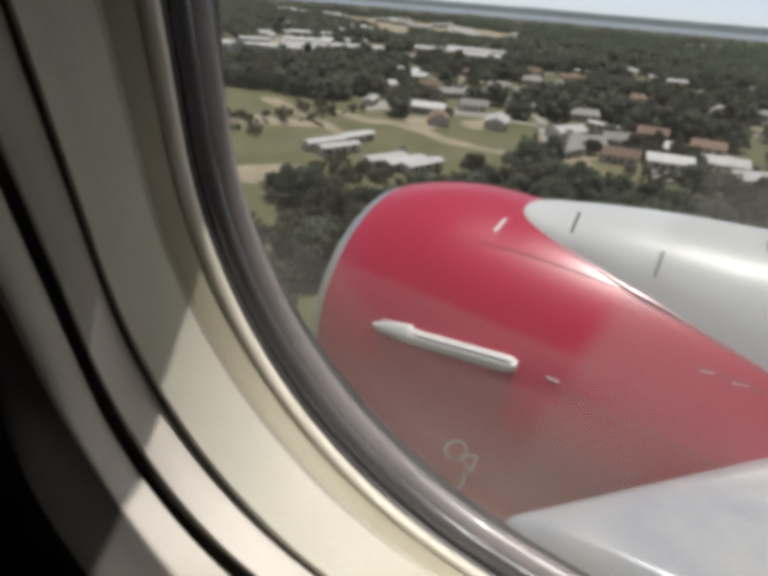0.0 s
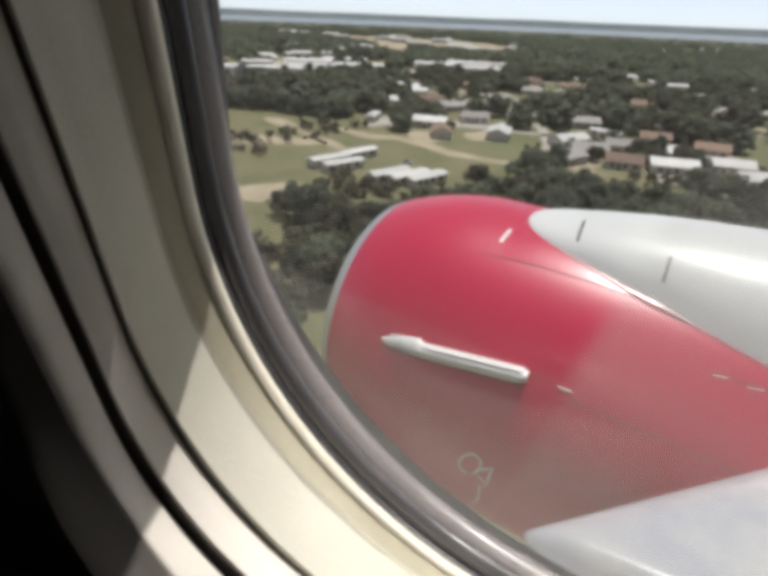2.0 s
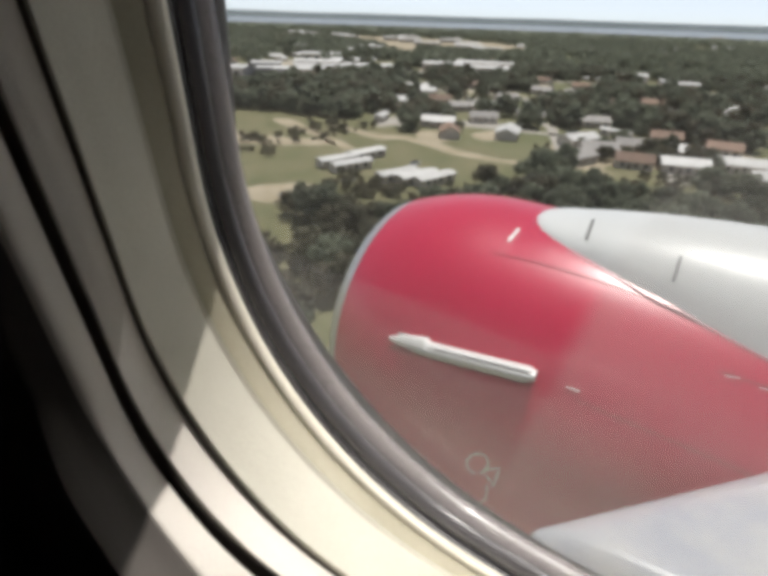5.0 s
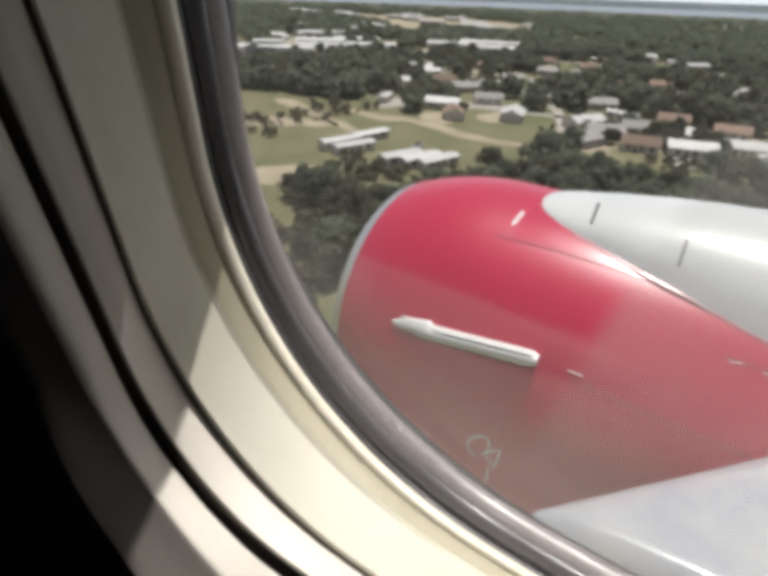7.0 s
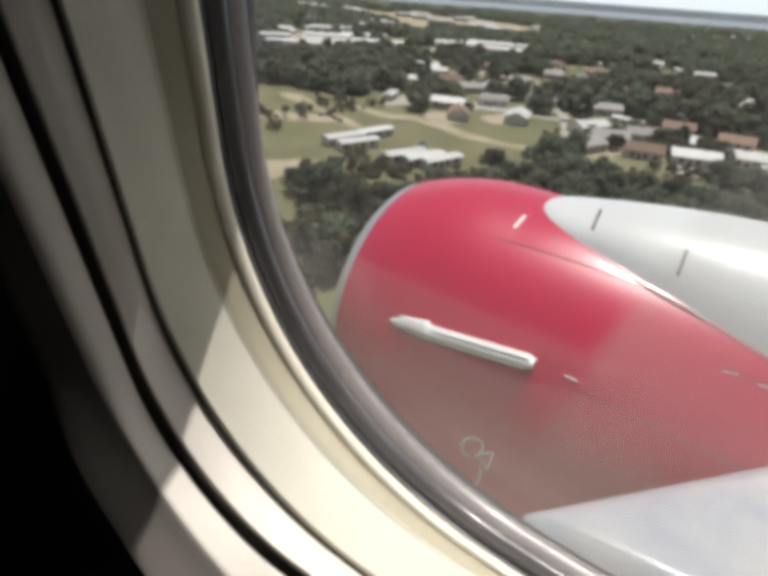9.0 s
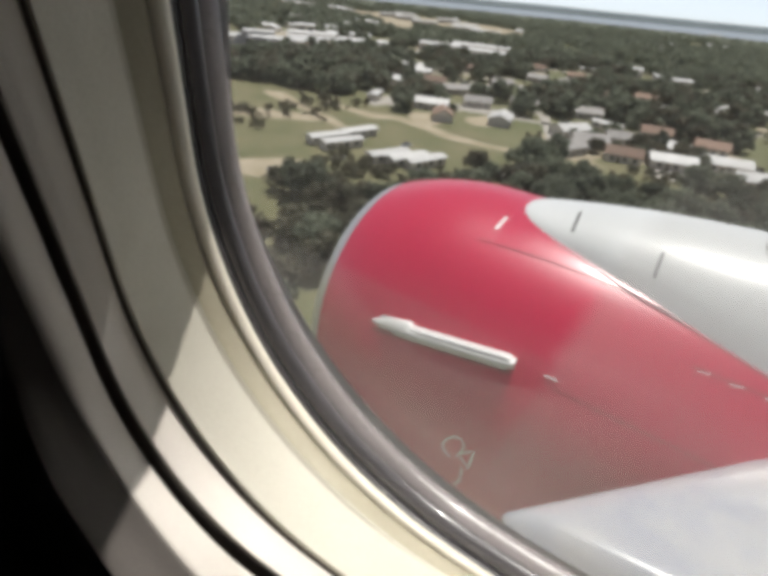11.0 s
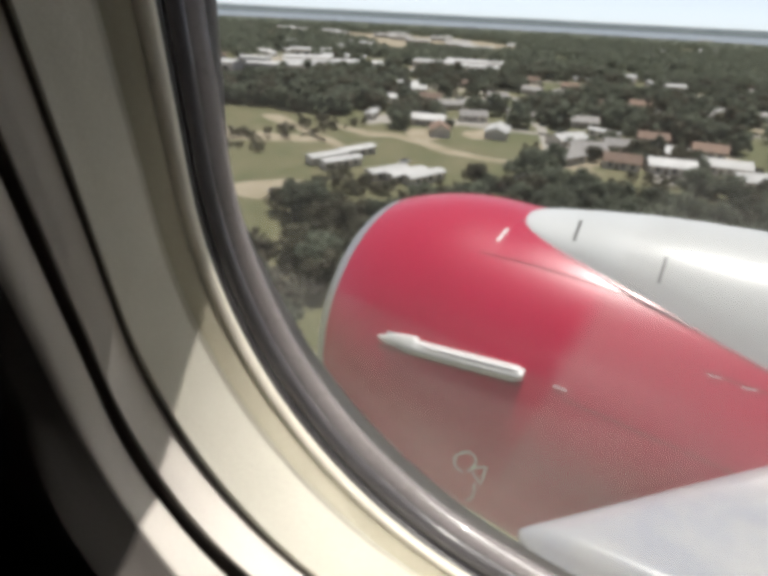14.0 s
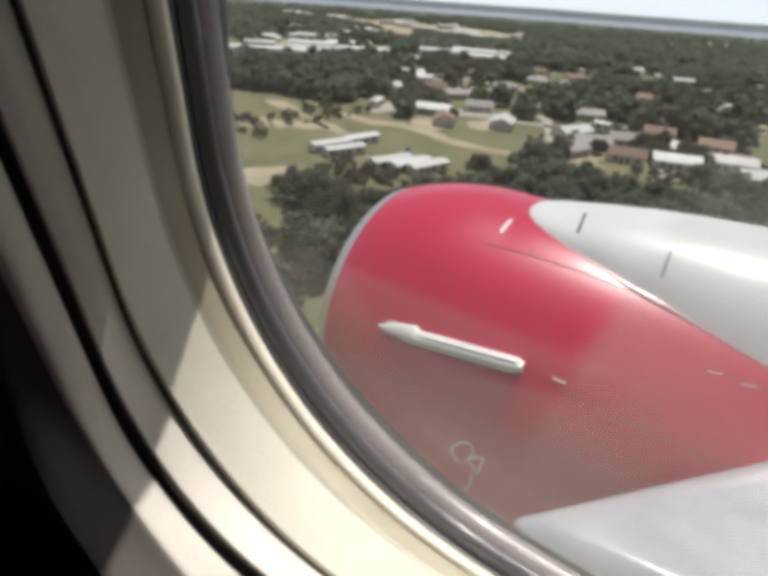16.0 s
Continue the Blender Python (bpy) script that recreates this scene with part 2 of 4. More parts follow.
wpart("shade_groove", sheet([ring(between(L4, L5s, 0.95), 0.0018), ring(between(L4, L5s, 0.97), 0.008), ring(L5b, 0.010), ring(L5b, 0.0018)]), M_GROOVE, "black shade track")
wpart("middle_frame", sheet([ring(L5b, 0.0022), ring(between(L5b, L6s, 0.02), 0.0), ring(between(L5b, L6s, 0.26), -0.0005), ring(between(L5b, L6s, 0.56), -0.0004), ring(between(L5b, L6s, 0.80), 0.0), ring(L65, 0.002)]), M_BEIGE, "cream shade frame", crisp=True)
L6b = list(between(L6, L7, 0.16))
L6b[2] -= 0.0022
wpart("outer_groove", sheet([ring(L65, 0.0018), ring(L65, 0.010), ring(L6b, 0.010), ring(L6b, 0.0018)]), M_GROOVE, "black gap")
# pane, and the film that stands in for its reflections and haze
pane_loop = [(x, z) for x, y, z in ring(L1, 0.003)]
bm = bmesh.new()
lo = [bm.verts.new((x, 0.1190, z)) for x, z in pane_loop]
hi = [bm.verts.new((x, 0.1215, z)) for x, z in pane_loop]
bm.faces.new(lo)
bm.faces.new(hi[::-1])
for i in range(len(lo)):
    j = (i + 1) % len(lo)
    bm.faces.new((lo[i], hi[i], hi[j], lo[j]))
bmesh.ops.recalc_face_normals(bm, faces=bm.faces)
pane = wpart("pane", bm, M_GLASS, "clear scratched acrylic pane")
for f in pane.data.polygons:
    f.use_smooth = False
pane.visible_shadow = False
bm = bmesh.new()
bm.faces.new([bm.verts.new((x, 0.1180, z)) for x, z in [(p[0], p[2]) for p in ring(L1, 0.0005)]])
wpart("veil_film", bm, M_FILM, "hazy film standing in for reflections")

# wall lining round the window: rolls over, then runs on as the side panel
FRAME_LOW = [(0.16, 0.0022), (0.19, 0.0), (0.35, -0.0003), (0.5, -0.0004), (0.7, -0.0003), (0.85, -0.0002), (0.96, 0.0), (1.0, 0.0015)]
FRAME_SIDE = [(0.0022, 0.0535), (0.0, 0.0533), (0.0003, 0.0509), (0.0010, 0.0487), (0.0021, 0.0467), (0.0038, 0.0450), (0.0061, 0.0435), (0.0090, 0.0424)]
LIP_LOW = [(0.0015, 0.0425), (0.0020, 0.0417), (0.0031, 0.0405), (0.0046, 0.0389), (0.0066, 0.0362), (0.0092, 0.032), (0.0118, 0.0275), (0.0126, 0.0268)]
LIP_SIDE = [(0.0090, 0.0424), (0.0105, 0.0419), (0.0125, 0.0413), (0.0147, 0.0408), (0.0174, 0.0404), (0.0207, 0.0400), (0.0244, 0.0397), (0.0285, 0.0394)]
PANEL_LOW = [(0.0126, 0.0268), (0.0145, 0.0264), (0.030, 0.0260), (0.075, 0.0255), (0.13, 0.0250), (0.25, -0.03), (0.5, -0.24), (0.62, -0.42), (0.72, -0.56)]
PANEL_SIDE = [(0.0285, 0.0394), (0.034, 0.0390), (0.045, 0.0382), (0.075, 0.0352), (0.13, 0.0305), (0.25, -0.03), (0.5, -0.24), (0.62, -0.42), (0.72, -0.56)]


def rolled(low, side):
    """Crisp and flat along the sill, rolled away up the side."""
    out = []
    for p, q in zip(low, ring(L6b, *side)):
        k = min(1.0, max(0.0, (p[2] + 0.168) / 0.085))
        k = k * k * (3 - 2 * k)
        out.append(tuple(u + (v - u) * k for u, v in zip(p, q)))
    return out


wpart("outer_frame", sheet([rolled(ring(between(L6, L7, a) if i else L6b, g), c) for i, ((a, g), c) in enumerate(zip(FRAME_LOW, FRAME_SIDE))]), M_BEIGE, "cream outer frame")
wpart("frame_lip", sheet([rolled(ring(L7, *a), c) for a, c in zip(LIP_LOW, LIP_SIDE)]), M_LIP_SHADED, "rolled cream lip of the outer frame, darkened for shade")
tagged(put("wall_cabin", sheet([rolled(ring(L7, *a), c) for a, c in zip(PANEL_LOW, PANEL_SIDE)]), M_PANEL), "cabin side panel, coloured dark for the shade on it", "wall", kind="structure")
# rest of the cabin, closed round
tagged(put("floor", box(4.8, 3.2, 0.04, (0, -1.68, -1.12)), M_CABIN, smooth=False), "dark cabin carpet floor", "floor", kind="structure")
tagged(put("ceiling", box(4.8, 2.2, 0.04, (0, -1.70, 1.16)), M_CABIN, smooth=False), "dim cabin ceiling", "ceiling", kind="structure")
tagged(put("wall_far", box(4.8, 0.04, 1.92, (0, -3.2, -0.12)), M_CABIN, smooth=False), "dim far cabin wall", "wall", kind="structure")
for nm, x in (("wall_front", -2.4), ("wall_back", 2.4)):
    bm = bmesh.new()
    bmesh.ops.create_cone(bm, cap_ends=True, segments=72, radius1=1.84, radius2=1.84, depth=0.04, matrix=pose(x, -1.685, -0.25, 0, 90, 0))
    tagged(put(nm, bm, M_CABIN, smooth=False), "dim round cabin partition", "wall", kind="structure")


# outer skin, a curved shell with the window's opening
def skin_ring(k):
    out = []
    for x, y, z in ring(L1, 0.10):
        if k < 0.01:
            px, pz = x, z
        else:
            m = max(abs(x) / 0.24, abs(z) / 0.27)
            sq = min(1.0, k)
            px, pz = x * (1 - sq) + x / m * sq, z * (1 - sq) + z / m * sq
            px, pz = px * (1 + 22 * k), pz * (1 + 5.2 * k)
        out.append((px, -1.74 + math.sqrt(max(0.05, 1.88 ** 2 - (pz + 0.25) ** 2)) + 0.055, pz))
    return out


tagged(put("wall_fuselage", sheet([skin_ring(k) for k in (0.0, 0.005, 0.02, 0.05, 0.1, 0.2, 0.35, 0.5, 0.7, 0.85, 1.0)]), M_SKIN), "white painted fuselage skin outside the window", "wall", kind="structure")

hull = []
for i in range(41):
    a = radians(57 + (303 - 57) * i / 40)
    hull.append([(x, -1.685 + 1.88 * math.cos(a), -0.25 + 1.88 * math.sin(a)) for x in (-5.2, -2.6, 0.0, 2.6, 5.2)])
tagged(put("wall_hull", sheet(hull, closed=False), M_SKIN), "white painted rest of the fuselage shell", "wall", kind="structure")

# ---------------------------------------------------------------- engine
YC, ZC, XL = 3.036, -2.189, -1.955
R_LIP, R_MAX, S_MAX = 0.899, 1.075, 0.838


def cowl_radius(s):
    if s < S_MAX:
        return R_LIP + (R_MAX - R_LIP) * (1 - (1 - max(0, s) / S_MAX) ** 2)
    if s < 2.4:
        return R_MAX
    return R_MAX - 0.16 * ((s - 2.4) / 1.6) ** 2


def pouch(x, ang):
    """The low side bulges of the nacelle, which fade towards the lip."""
    k = min(1.0, max(0.0, 0.75 + (x - XL) / 2.5))
    d1, d2 = (ang % 360) - 212, (ang % 360) - 328
    return 1 + 0.10 * k * (math.exp(-(d1 / 33) ** 2) + math.exp(-(d2 / 33) ** 2))


def on_cowl(x, ang, out=0.0):
    r = cowl_radius(x - XL) * pouch(x, ang) + out
    return Vector((x, YC + r * math.cos(radians(ang)), ZC + r * math.sin(radians(ang))))


engine = tagged(empty("engine", (0, YC, ZC)), "red jet engine nacelle with bare metal lip under the wing", "engine")
EINV = Matrix.Translation((0, -YC, -ZC))


def epart(name, bm, material, label="", smooth=True, parent=None):
    bmesh.ops.transform(bm, matrix=EINV, verts=bm.verts)
    return put(name, bm, material, parent or engine, label, smooth)


def lathe(prof, n=160, cheeks=False):
    rings = []
    for x, r in prof:
        turns = [(2 * math.pi * i / n, r * (pouch(max(x, XL), 360 * i / n) if cheeks else 1)) for i in range(n)]
        rings.append([(x, YC + q * math.cos(a), ZC + q * math.sin(a)) for a, q in turns])
    return sheet(rings)


cowl = epart("cowl", sheet([[on_cowl(XL + 0.05 + i * 0.06, j * 2.25) for j in range(160)] for i in range(66)]), M_RED, "glossy red cowl")
lip = [(XL + 0.049, cowl_radius(0.049) + 0.002), (XL, R_LIP), (XL - 0.03, R_LIP - 0.016), (XL - 0.055, R_LIP - 0.04), (XL - 0.062, R_LIP - 0.065), (XL - 0.05, R_LIP - 0.09), (XL, R_LIP - 0.115), (XL + 0.15, R_LIP - 0.13)]
epart("inlet_lip", lathe(lip, cheeks=True), M_LIP, "bare metal inlet lip")
epart("inlet_duct", lathe([(XL + 0.15, R_LIP - 0.13), (XL + 0.5, 0.76), (XL + 0.9, 0.77)], cheeks=True), M_LIP, "grey inlet duct")
bm = bmesh.new()
for i in range(24):
    a = 2 * math.pi * i / 24
    v = []
    for r, w, tw in ((0.2, 0.05, 0.2), (0.76, 0.09, 0.9)):
        for sgn in (-1, 1):
            aa = a + sgn * w / r * math.cos(tw)
            v.append(bm.verts.new((XL + 0.85 + sgn * w * math.sin(tw), YC + r * math.cos(aa), ZC + r * math.sin(aa))))
    bm.faces.new((v[0], v[1], v[3], v[2]))
epart("fan", bm, M_LIP, "dark fan blades", smooth=False)
epart("spinner", lathe([(XL + 0.5, 0.01), (XL + 0.6, 0.09), (XL + 0.75, 0.17), (XL + 0.9, 0.22)], 40), M_DARK, "dark spinner cone")
epart("exhaust_nozzle", lathe([(XL + 3.9, 0.9), (XL + 4.4, 0.62), (XL + 5.0, 0.45), (XL + 5.0, 0.2)], 64), M_LIP, "metal exhaust nozzle")


# nacelle strake: a low blade with a flat crown standing off the inboard shoulder
def strake():
    rings = []
    n = 48
    for i in range(n + 1):
        k = i / n
        x = -1.395 + 0.925 * k
        ang = 157.8 - 7.6 * k
        w = 0.046 * min(1.0, 0.10 + k * 3.2) ** 0.6 * (1.0 if k < 0.97 else 0.72)
        h = 0.075 * min(1.0, 0.12 + k * 2.2) * (1 if k < 0.97 else 0.8)
        lift = 0.020 * min(1.0, max(0.0, (k - 0.03) / 0.10)) if k < 0.30 else 0.0
        base = on_cowl(x, ang, -0.004)
        nrm = Vector((0, math.cos(radians(ang)), math.sin(radians(ang))))
        tan = Vector((0, -math.sin(radians(ang)), math.cos(radians(ang))))
        sect = ((-1.0, 0.0), (-0.98, 0.55), (-0.86, 0.80), (-0.30, 0.92), (0.0, 1.0), (0.12, 0.86), (0.70, 0.80), (0.92, 0.55), (1.0, 0.0))
        rings.append([base + tan * (-u * w + (-lift if u > 0 else 0)) + nrm * (v * h) for u, v in sect])
    bm = sheet(rings, closed=True)
    for r in (rings[0], rings[-1]):
        bm.faces.new([bm.verts.new(p) for p in r])
    return bm


fin = epart("strake", strake(), M_STRAKE, "white aerodynamic strake")


def ribbon(path, width, out=0.003, thick=0.004):
    """A thin raised strip along (x, angle) points of the cowl."""
    rings = []
    for i, (x, a) in enumerate(path):
        p = on_cowl(x, a, out)
        q = on_cowl(*path[min(i + 1, len(path) - 1)], out) - on_cowl(*path[max(i - 1, 0)], out)
        nrm = Vector((0, math.cos(radians(a)), math.sin(radians(a))))
        side = q.cross(nrm).normalized() * width / 2
        rings.append([p - side - nrm * thick, p - side, p + side, p + side - nrm * thick])
    bm = sheet(rings)
    for r in (rings[0], rings[-1]):
        bm.faces.new([bm.verts.new(p) for p in r])
    return bm


for k0, k1, turn, out in ((0.10, 0.97, 0.75, 0.066), (0.33, 0.98, -0.95, 0.068)):
    line = [(-1.395 + 0.925 * k, 157.8 - 7.6 * k + turn) for k in [k0 + (k1 - k0) * i / 20 for i in range(21)]]
    epart("crown_line", ribbon(line, 0.006, out, 0.008), M_GREY_LINE, "thin grey joint along the strake", False, fin)
# Dark strip laid along the foot as the strake's shadow.
fin_foot = ribbon([(-1.38 + 0.05 * i, 160.6 - 0.41 * i) for i in range(19)], 0.018, 0.003)
epart("strake_shadow", fin_foot, M_SEAM_SHADE, "painted shadow line under the strake", False, fin)
fin_top = ribbon([(-1.335 + 0.03 * i, 155.2 - 0.25 * i) for i in range(8)], 0.026, 0.013, 0.013)
epart("strake_root", fin_top, M_WHITE, "raised white strake root plate", False, fin)
epart("panel_seam", ribbon([(-0.99 + 0.06 * i, 118.2 - 1.2 * math.sin(i * 0.2)) for i in range(21)], 0.007, 0.0025), M_SEAM_SHADE, "dark panel seam", False, cowl)
epart("panel_seam", ribbon([(-0.25 + 0.06 * i, 152.0) for i in range(24)], 0.006, 0.002), M_SEAM_SHADE, "dark panel seam", False, cowl)
epart("white_tick", ribbon([(-0.934, 104.6), (-0.936, 107), (-0.938, 109.5), (-0.94, 111.8)], 0.022, 0.004), M_MARK, "white index mark", False, cowl)
# This one is a white fleck standing in for a sun glint.
epart("latch", ribbon([(-0.315, 149.6), (-0.28, 149.5), (-0.245, 149.4)], 0.010, 0.009), M_STRAKE, "small bright latch and glint mark", False, cowl)
for x in (0.285, 0.42, 0.56):
    epart("latch", ribbon([(x, 132.3), (x + 0.03, 132.1), (x + 0.06, 131.7)], 0.005, 0.006), M_STRAKE, "small bright latch and glint mark", False, cowl)
epart("panel_seam", ribbon([(0.27 + 0.05 * i, 131.6) for i in range(20)], 0.008, 0.0025), M_SEAM_SHADE, "dark panel seam", False, cowl)


# white outline mark low on the cowl: a loop with a tail
def stroke(pts, w):
    return ribbon([(x, a) for x, a in pts], w, 0.004)


MARKS = [[(-0.640, 188.8), (-0.675, 188.6), (-0.700, 187.2), (-0.703, 184.8), (-0.685, 182.8), (-0.660, 181.2), (-0.630, 180.2), (-0.600, 180.2), (-0.578, 181.4), (-0.574, 183.2), (-0.592, 185.2)],
         [(-0.610, 187.4), (-0.585, 185.4), (-0.560, 184.0), (-0.535, 182.8), (-0.509, 181.7), (-0.512, 184.5), (-0.515, 187.5), (-0.522, 189.8), (-0.545, 188.0), (-0.580, 186.6)],
         [(-0.560, 190.6), (-0.552, 193.0), (-0.550, 195.4), (-0.556, 198.0), (-0.575, 200.6), (-0.600, 202.6)]]
for line in MARKS:
    epart("outline_mark", stroke(line, 0.010), M_MARK, "thin white outline mark", False, cowl)


# pylon fairing: a white tongue that grows aft along the crown
def pylon():
    rings = []
    stations = [(-0.905, 0.02, -1.125), (-0.895, 0.10, -1.11), (-0.86, 0.185, -1.095), (-0.80, 0.25, -1.078), (-0.714, 0.305, -1.062), (-0.60, 0.35, -1.042), (-0.483, 0.385, -1.018),
                (-0.189, 0.470, -0.974), (0.064, 0.53, -0.948), (0.296, 0.59, -0.932), (0.6, 0.66, -0.905), (1.2, 0.74, -0.80), (2.4, 0.80, -0.72)]
    for x, w, top in stations:
        r = []
        for i in range(25):
            u = -1 + 2 * i / 24
            yy = YC + u * w
            surf = ZC + math.sqrt(max(0.01, cowl_radius(x - XL) ** 2 - (u * w) ** 2)) - 0.012
            bulge = (1 - abs(u) ** 2.3) ** 0.62
            r.append((x, yy, surf + (top - (ZC + cowl_radius(x - XL) - 0.012)) * bulge + (0.11 * w) * (bulge - (1 - u * u))))
        rings.append(r)
    return sheet(rings, closed=False)


pyl = epart("pylon_fairing", pylon(), M_WHITE, "smooth white pylon fairing")


def on_pylon_strip(x0, x1, u0, u1, width):
    """A short dark line across the fairing's inboard side, laid on its surface."""
    dg = bpy.context.evaluated_depsgraph_get()
    rings = []
    for i in range(7):
        k = i / 6
        x, y = x0 + (x1 - x0) * k, u0 + (u1 - u0) * k
        hit, loc, nrm, _, _, _ = scene.ray_cast(dg, (x, y, 3.0), (0, 0, -1))
        z = loc.z if hit else -1.0
        rings.append([(x - width / 2, y, z - 0.002), (x - width / 2, y, z + 0.003), (x + width / 2, y, z + 0.003), (x + width / 2, y, z - 0.002)])
    return sheet(rings)


JOINT = [(-0.895, 96.5), (-0.86, 100.3), (-0.80, 103.8), (-0.714, 106.7), (-0.60, 109.2), (-0.483, 111.2), (-0.33, 113.6), (-0.189, 116.1), (-0.06, 118.0), (0.064, 119.6), (0.18, 121.6), (0.296, 123.4), (0.45, 125.6), (0.6, 128.0)]


def skirt():
    """Smooth red panel that climbs from the cowl seam to the fairing."""
    rings = []
    for i in range(33):
        x = -0.90 + 0.98 * i / 32
        j = max(q for q in range(len(JOINT) - 1) if JOINT[q][0] <= max(x, JOINT[0][0]))
        (x0, a0), (x1, a1) = JOINT[j], JOINT[j + 1]
        top = a0 + (a1 - a0) * (max(x, x0) - x0) / (x1 - x0)
        foot = max(top + 0.3, 118.0 - 1.2 * math.sin((x + 0.99) / 0.06 * 0.2) + 1.6 * max(0, x + 0.25))
        rise = 0.025 * cowl_radius(x - XL) * radians(foot - top) * min(1.0, i / 6)
        rings.append([on_cowl(x, foot + (top - 2.5 - foot) * q / 10, 0.0025 + rise * (q / 8) ** 1.15) for q in range(11)])
    return sheet(rings, closed=False)


def bead(path, r):
    rings = []
    for i, (x, a) in enumerate(path):
        p = on_cowl(x, a, 0.002)
        d = (on_cowl(*path[min(i + 1, len(path) - 1)]) - on_cowl(*path[max(i - 1, 0)])).normalized()
        nrm = Vector((0, math.cos(radians(a)), math.sin(radians(a))))
        side = d.cross(nrm)
        # Swells round x = -0.08, so the glint's width is built into the bead.
        k = r * (0.75 if x < 0.12 else 0.35) * min(1.0, 0.3 + i * 0.08) * (1 + 0.9 * math.exp(-((x + 0.08) / 0.16) ** 2))
        rings.append([p + side * (k * 1.6 * math.cos(t)) + nrm * (k * math.sin(t)) for t in [math.pi * 2 * j / 12 for j in range(12)]])
    return sheet(rings)


epart("fairing_skirt", skirt(), M_SKIRT, "smooth red panel beside the white fairing")
epart("fillet", bead(JOINT, 0.009), M_FILLET, "glossy fillet along the fairing, pale for the glint")
bpy.context.view_layer.update()
epart("index_line", on_pylon_strip(-0.55, -0.525, 2.93, 2.74, 0.016), M_DARK, "short dark line", False, pyl)
epart("index_line", on_pylon_strip(-0.05, -0.04, 2.71, 2.59, 0.016), M_GREY_LINE, "short dark line", False, pyl)
epart("index_line", on_pylon_strip(0.36, 0.37, 2.96, 2.85, 0.008), M_GREY_LINE, "short dark line", False, pyl)

# ---------------------------------------------------------------- wing root
wing = tagged(empty("wing", (1.0, 1.5, -1.6)), "pale grey glossy wing root leading edge", "wing")


def wing_mesh():
    """Rounded leading edge that starts at a blunt corner, sweeps out and aft, with a cambered top."""
    rings = []
    n = 34
    for i in range(n + 1):
        k = i / n
        y = 1.155 + 1.15 * k
        le = -0.17 + 0.83 * max(0.0, (y - 1.21))
        le += 0.10 * max(0.0, 1 - (y - 1.155) / 0.07) ** 2
        chord = 4.2
        r = []
        for s, zt in ((0.5, -0.30), (0.2, -0.20), (0.06, -0.11), (0.015, -0.05), (0.0, 0.0), (0.012, 0.035), (0.05, 0.068), (0.12, 0.095), (0.25, 0.125), (0.5, 0.165), (0.9, 0.20), (1.6, 0.23), (2.6, 0.2), (chord, 0.1)):
            edge = min(1.0, 0.25 + (y - 1.155) / 0.10)
            r.append((le + s, y, -1.655 + zt * edge + 0.03 * k))
        rings.append(r)
    bm = sheet(rings, closed=False)
    return bm


bm = wing_mesh()
bmesh.ops.translate(bm, vec=(-1.0, -1.5, 1.6), verts=bm.verts)
put("leading_edge", bm, M_WING, wing, "glossy pale grey leading edge")


def aerofoil(stations, profile):
    return sheet([[(x + s * c, y, z + t * th) for s, t in profile] for x, y, z, c, th in stations])


FOIL = ((1.0, 0.0), (0.8, 0.35), (0.5, 0.85), (0.3, 1.0), (0.12, 0.8), (0.04, 0.45), (0.0, 0.0), (0.04, -0.35), (0.15, -0.55), (0.4, -0.6), (0.8, -0.25))
bm = aerofoil([(0.62, 0.12, -1.95, 5.2, 0.36), (0.68, 0.6, -1.93, 5.1, 0.34), (0.78, 1.14, -1.90, 4.9, 0.30)], FOIL)
bmesh.ops.translate(bm, vec=(-1.0, -1.5, 1.6), verts=bm.verts)
put("wing_root", bm, M_WING, wing, "pale grey wing root")
bm = aerofoil([(1.45, 2.35, -1.35, 4.2, 0.36), (1.75, 3.04, -1.18, 3.9, 0.34), (3.0, 6.0, -0.95, 2.9, 0.26), (5.4, 11.0, -0.5, 1.9, 0.16), (6.9, 14.5, -0.2, 1.3, 0.1)], FOIL)
bmesh.ops.translate(bm, vec=(-1.0, -1.5, 1.6), verts=bm.verts)
put("outer_wing", bm, M_WING, wing, "pale grey outer wing")

# ---------------------------------------------------------------- land below
GZ = -45.0
rng = np.random.default_rng(7)


def ground_material():
    m = mat("dry_grass_and_soil", (0.115, 0.125, 0.06), (0.20, 0.185, 0.11), 0.02, 0.95, fine=0.35, spec=0.2)
    return m


M_GROUND = ground_material()
M_GRASS = mat("mown_grass", (0.112, 0.120, 0.058), (0.205, 0.182, 0.108), 0.06, 0.95, fine=0.5, spec=0.2)
M_SAND = mat("pale_sandy_soil", (0.42, 0.36, 0.27), (0.27, 0.23, 0.15), 0.10, 0.95, fine=0.9, spec=0.2)
M_ROAD = mat("pale_concrete_road", (0.40, 0.37, 0.33), (0.32, 0.30, 0.26), 0.2, 0.9, fine=1.5, spec=0.3)
M_ASPHALT = mat("worn_asphalt", (0.16, 0.155, 0.15), (0.11, 0.11, 0.108), 0.2, 0.9, fine=2.0, spec=0.3)
M_LEAF = mat("tree_leaves", (0.135, 0.154, 0.104), (0.17, 0.18, 0.128), 0.5, 0.8, fine=3.0, per_object=0.35, spec=0.25)
M_LEAF_DRY = mat("brownish_tree_leaves", (0.140, 0.124, 0.088), (0.112, 0.114, 0.074), 0.5, 0.85, fine=3.0, per_object=0.3, spec=0.2)
M_BARK = mat("tree_bark", (0.12, 0.095, 0.07), (0.08, 0.065, 0.05), 1.5, 0.9, fine=12)
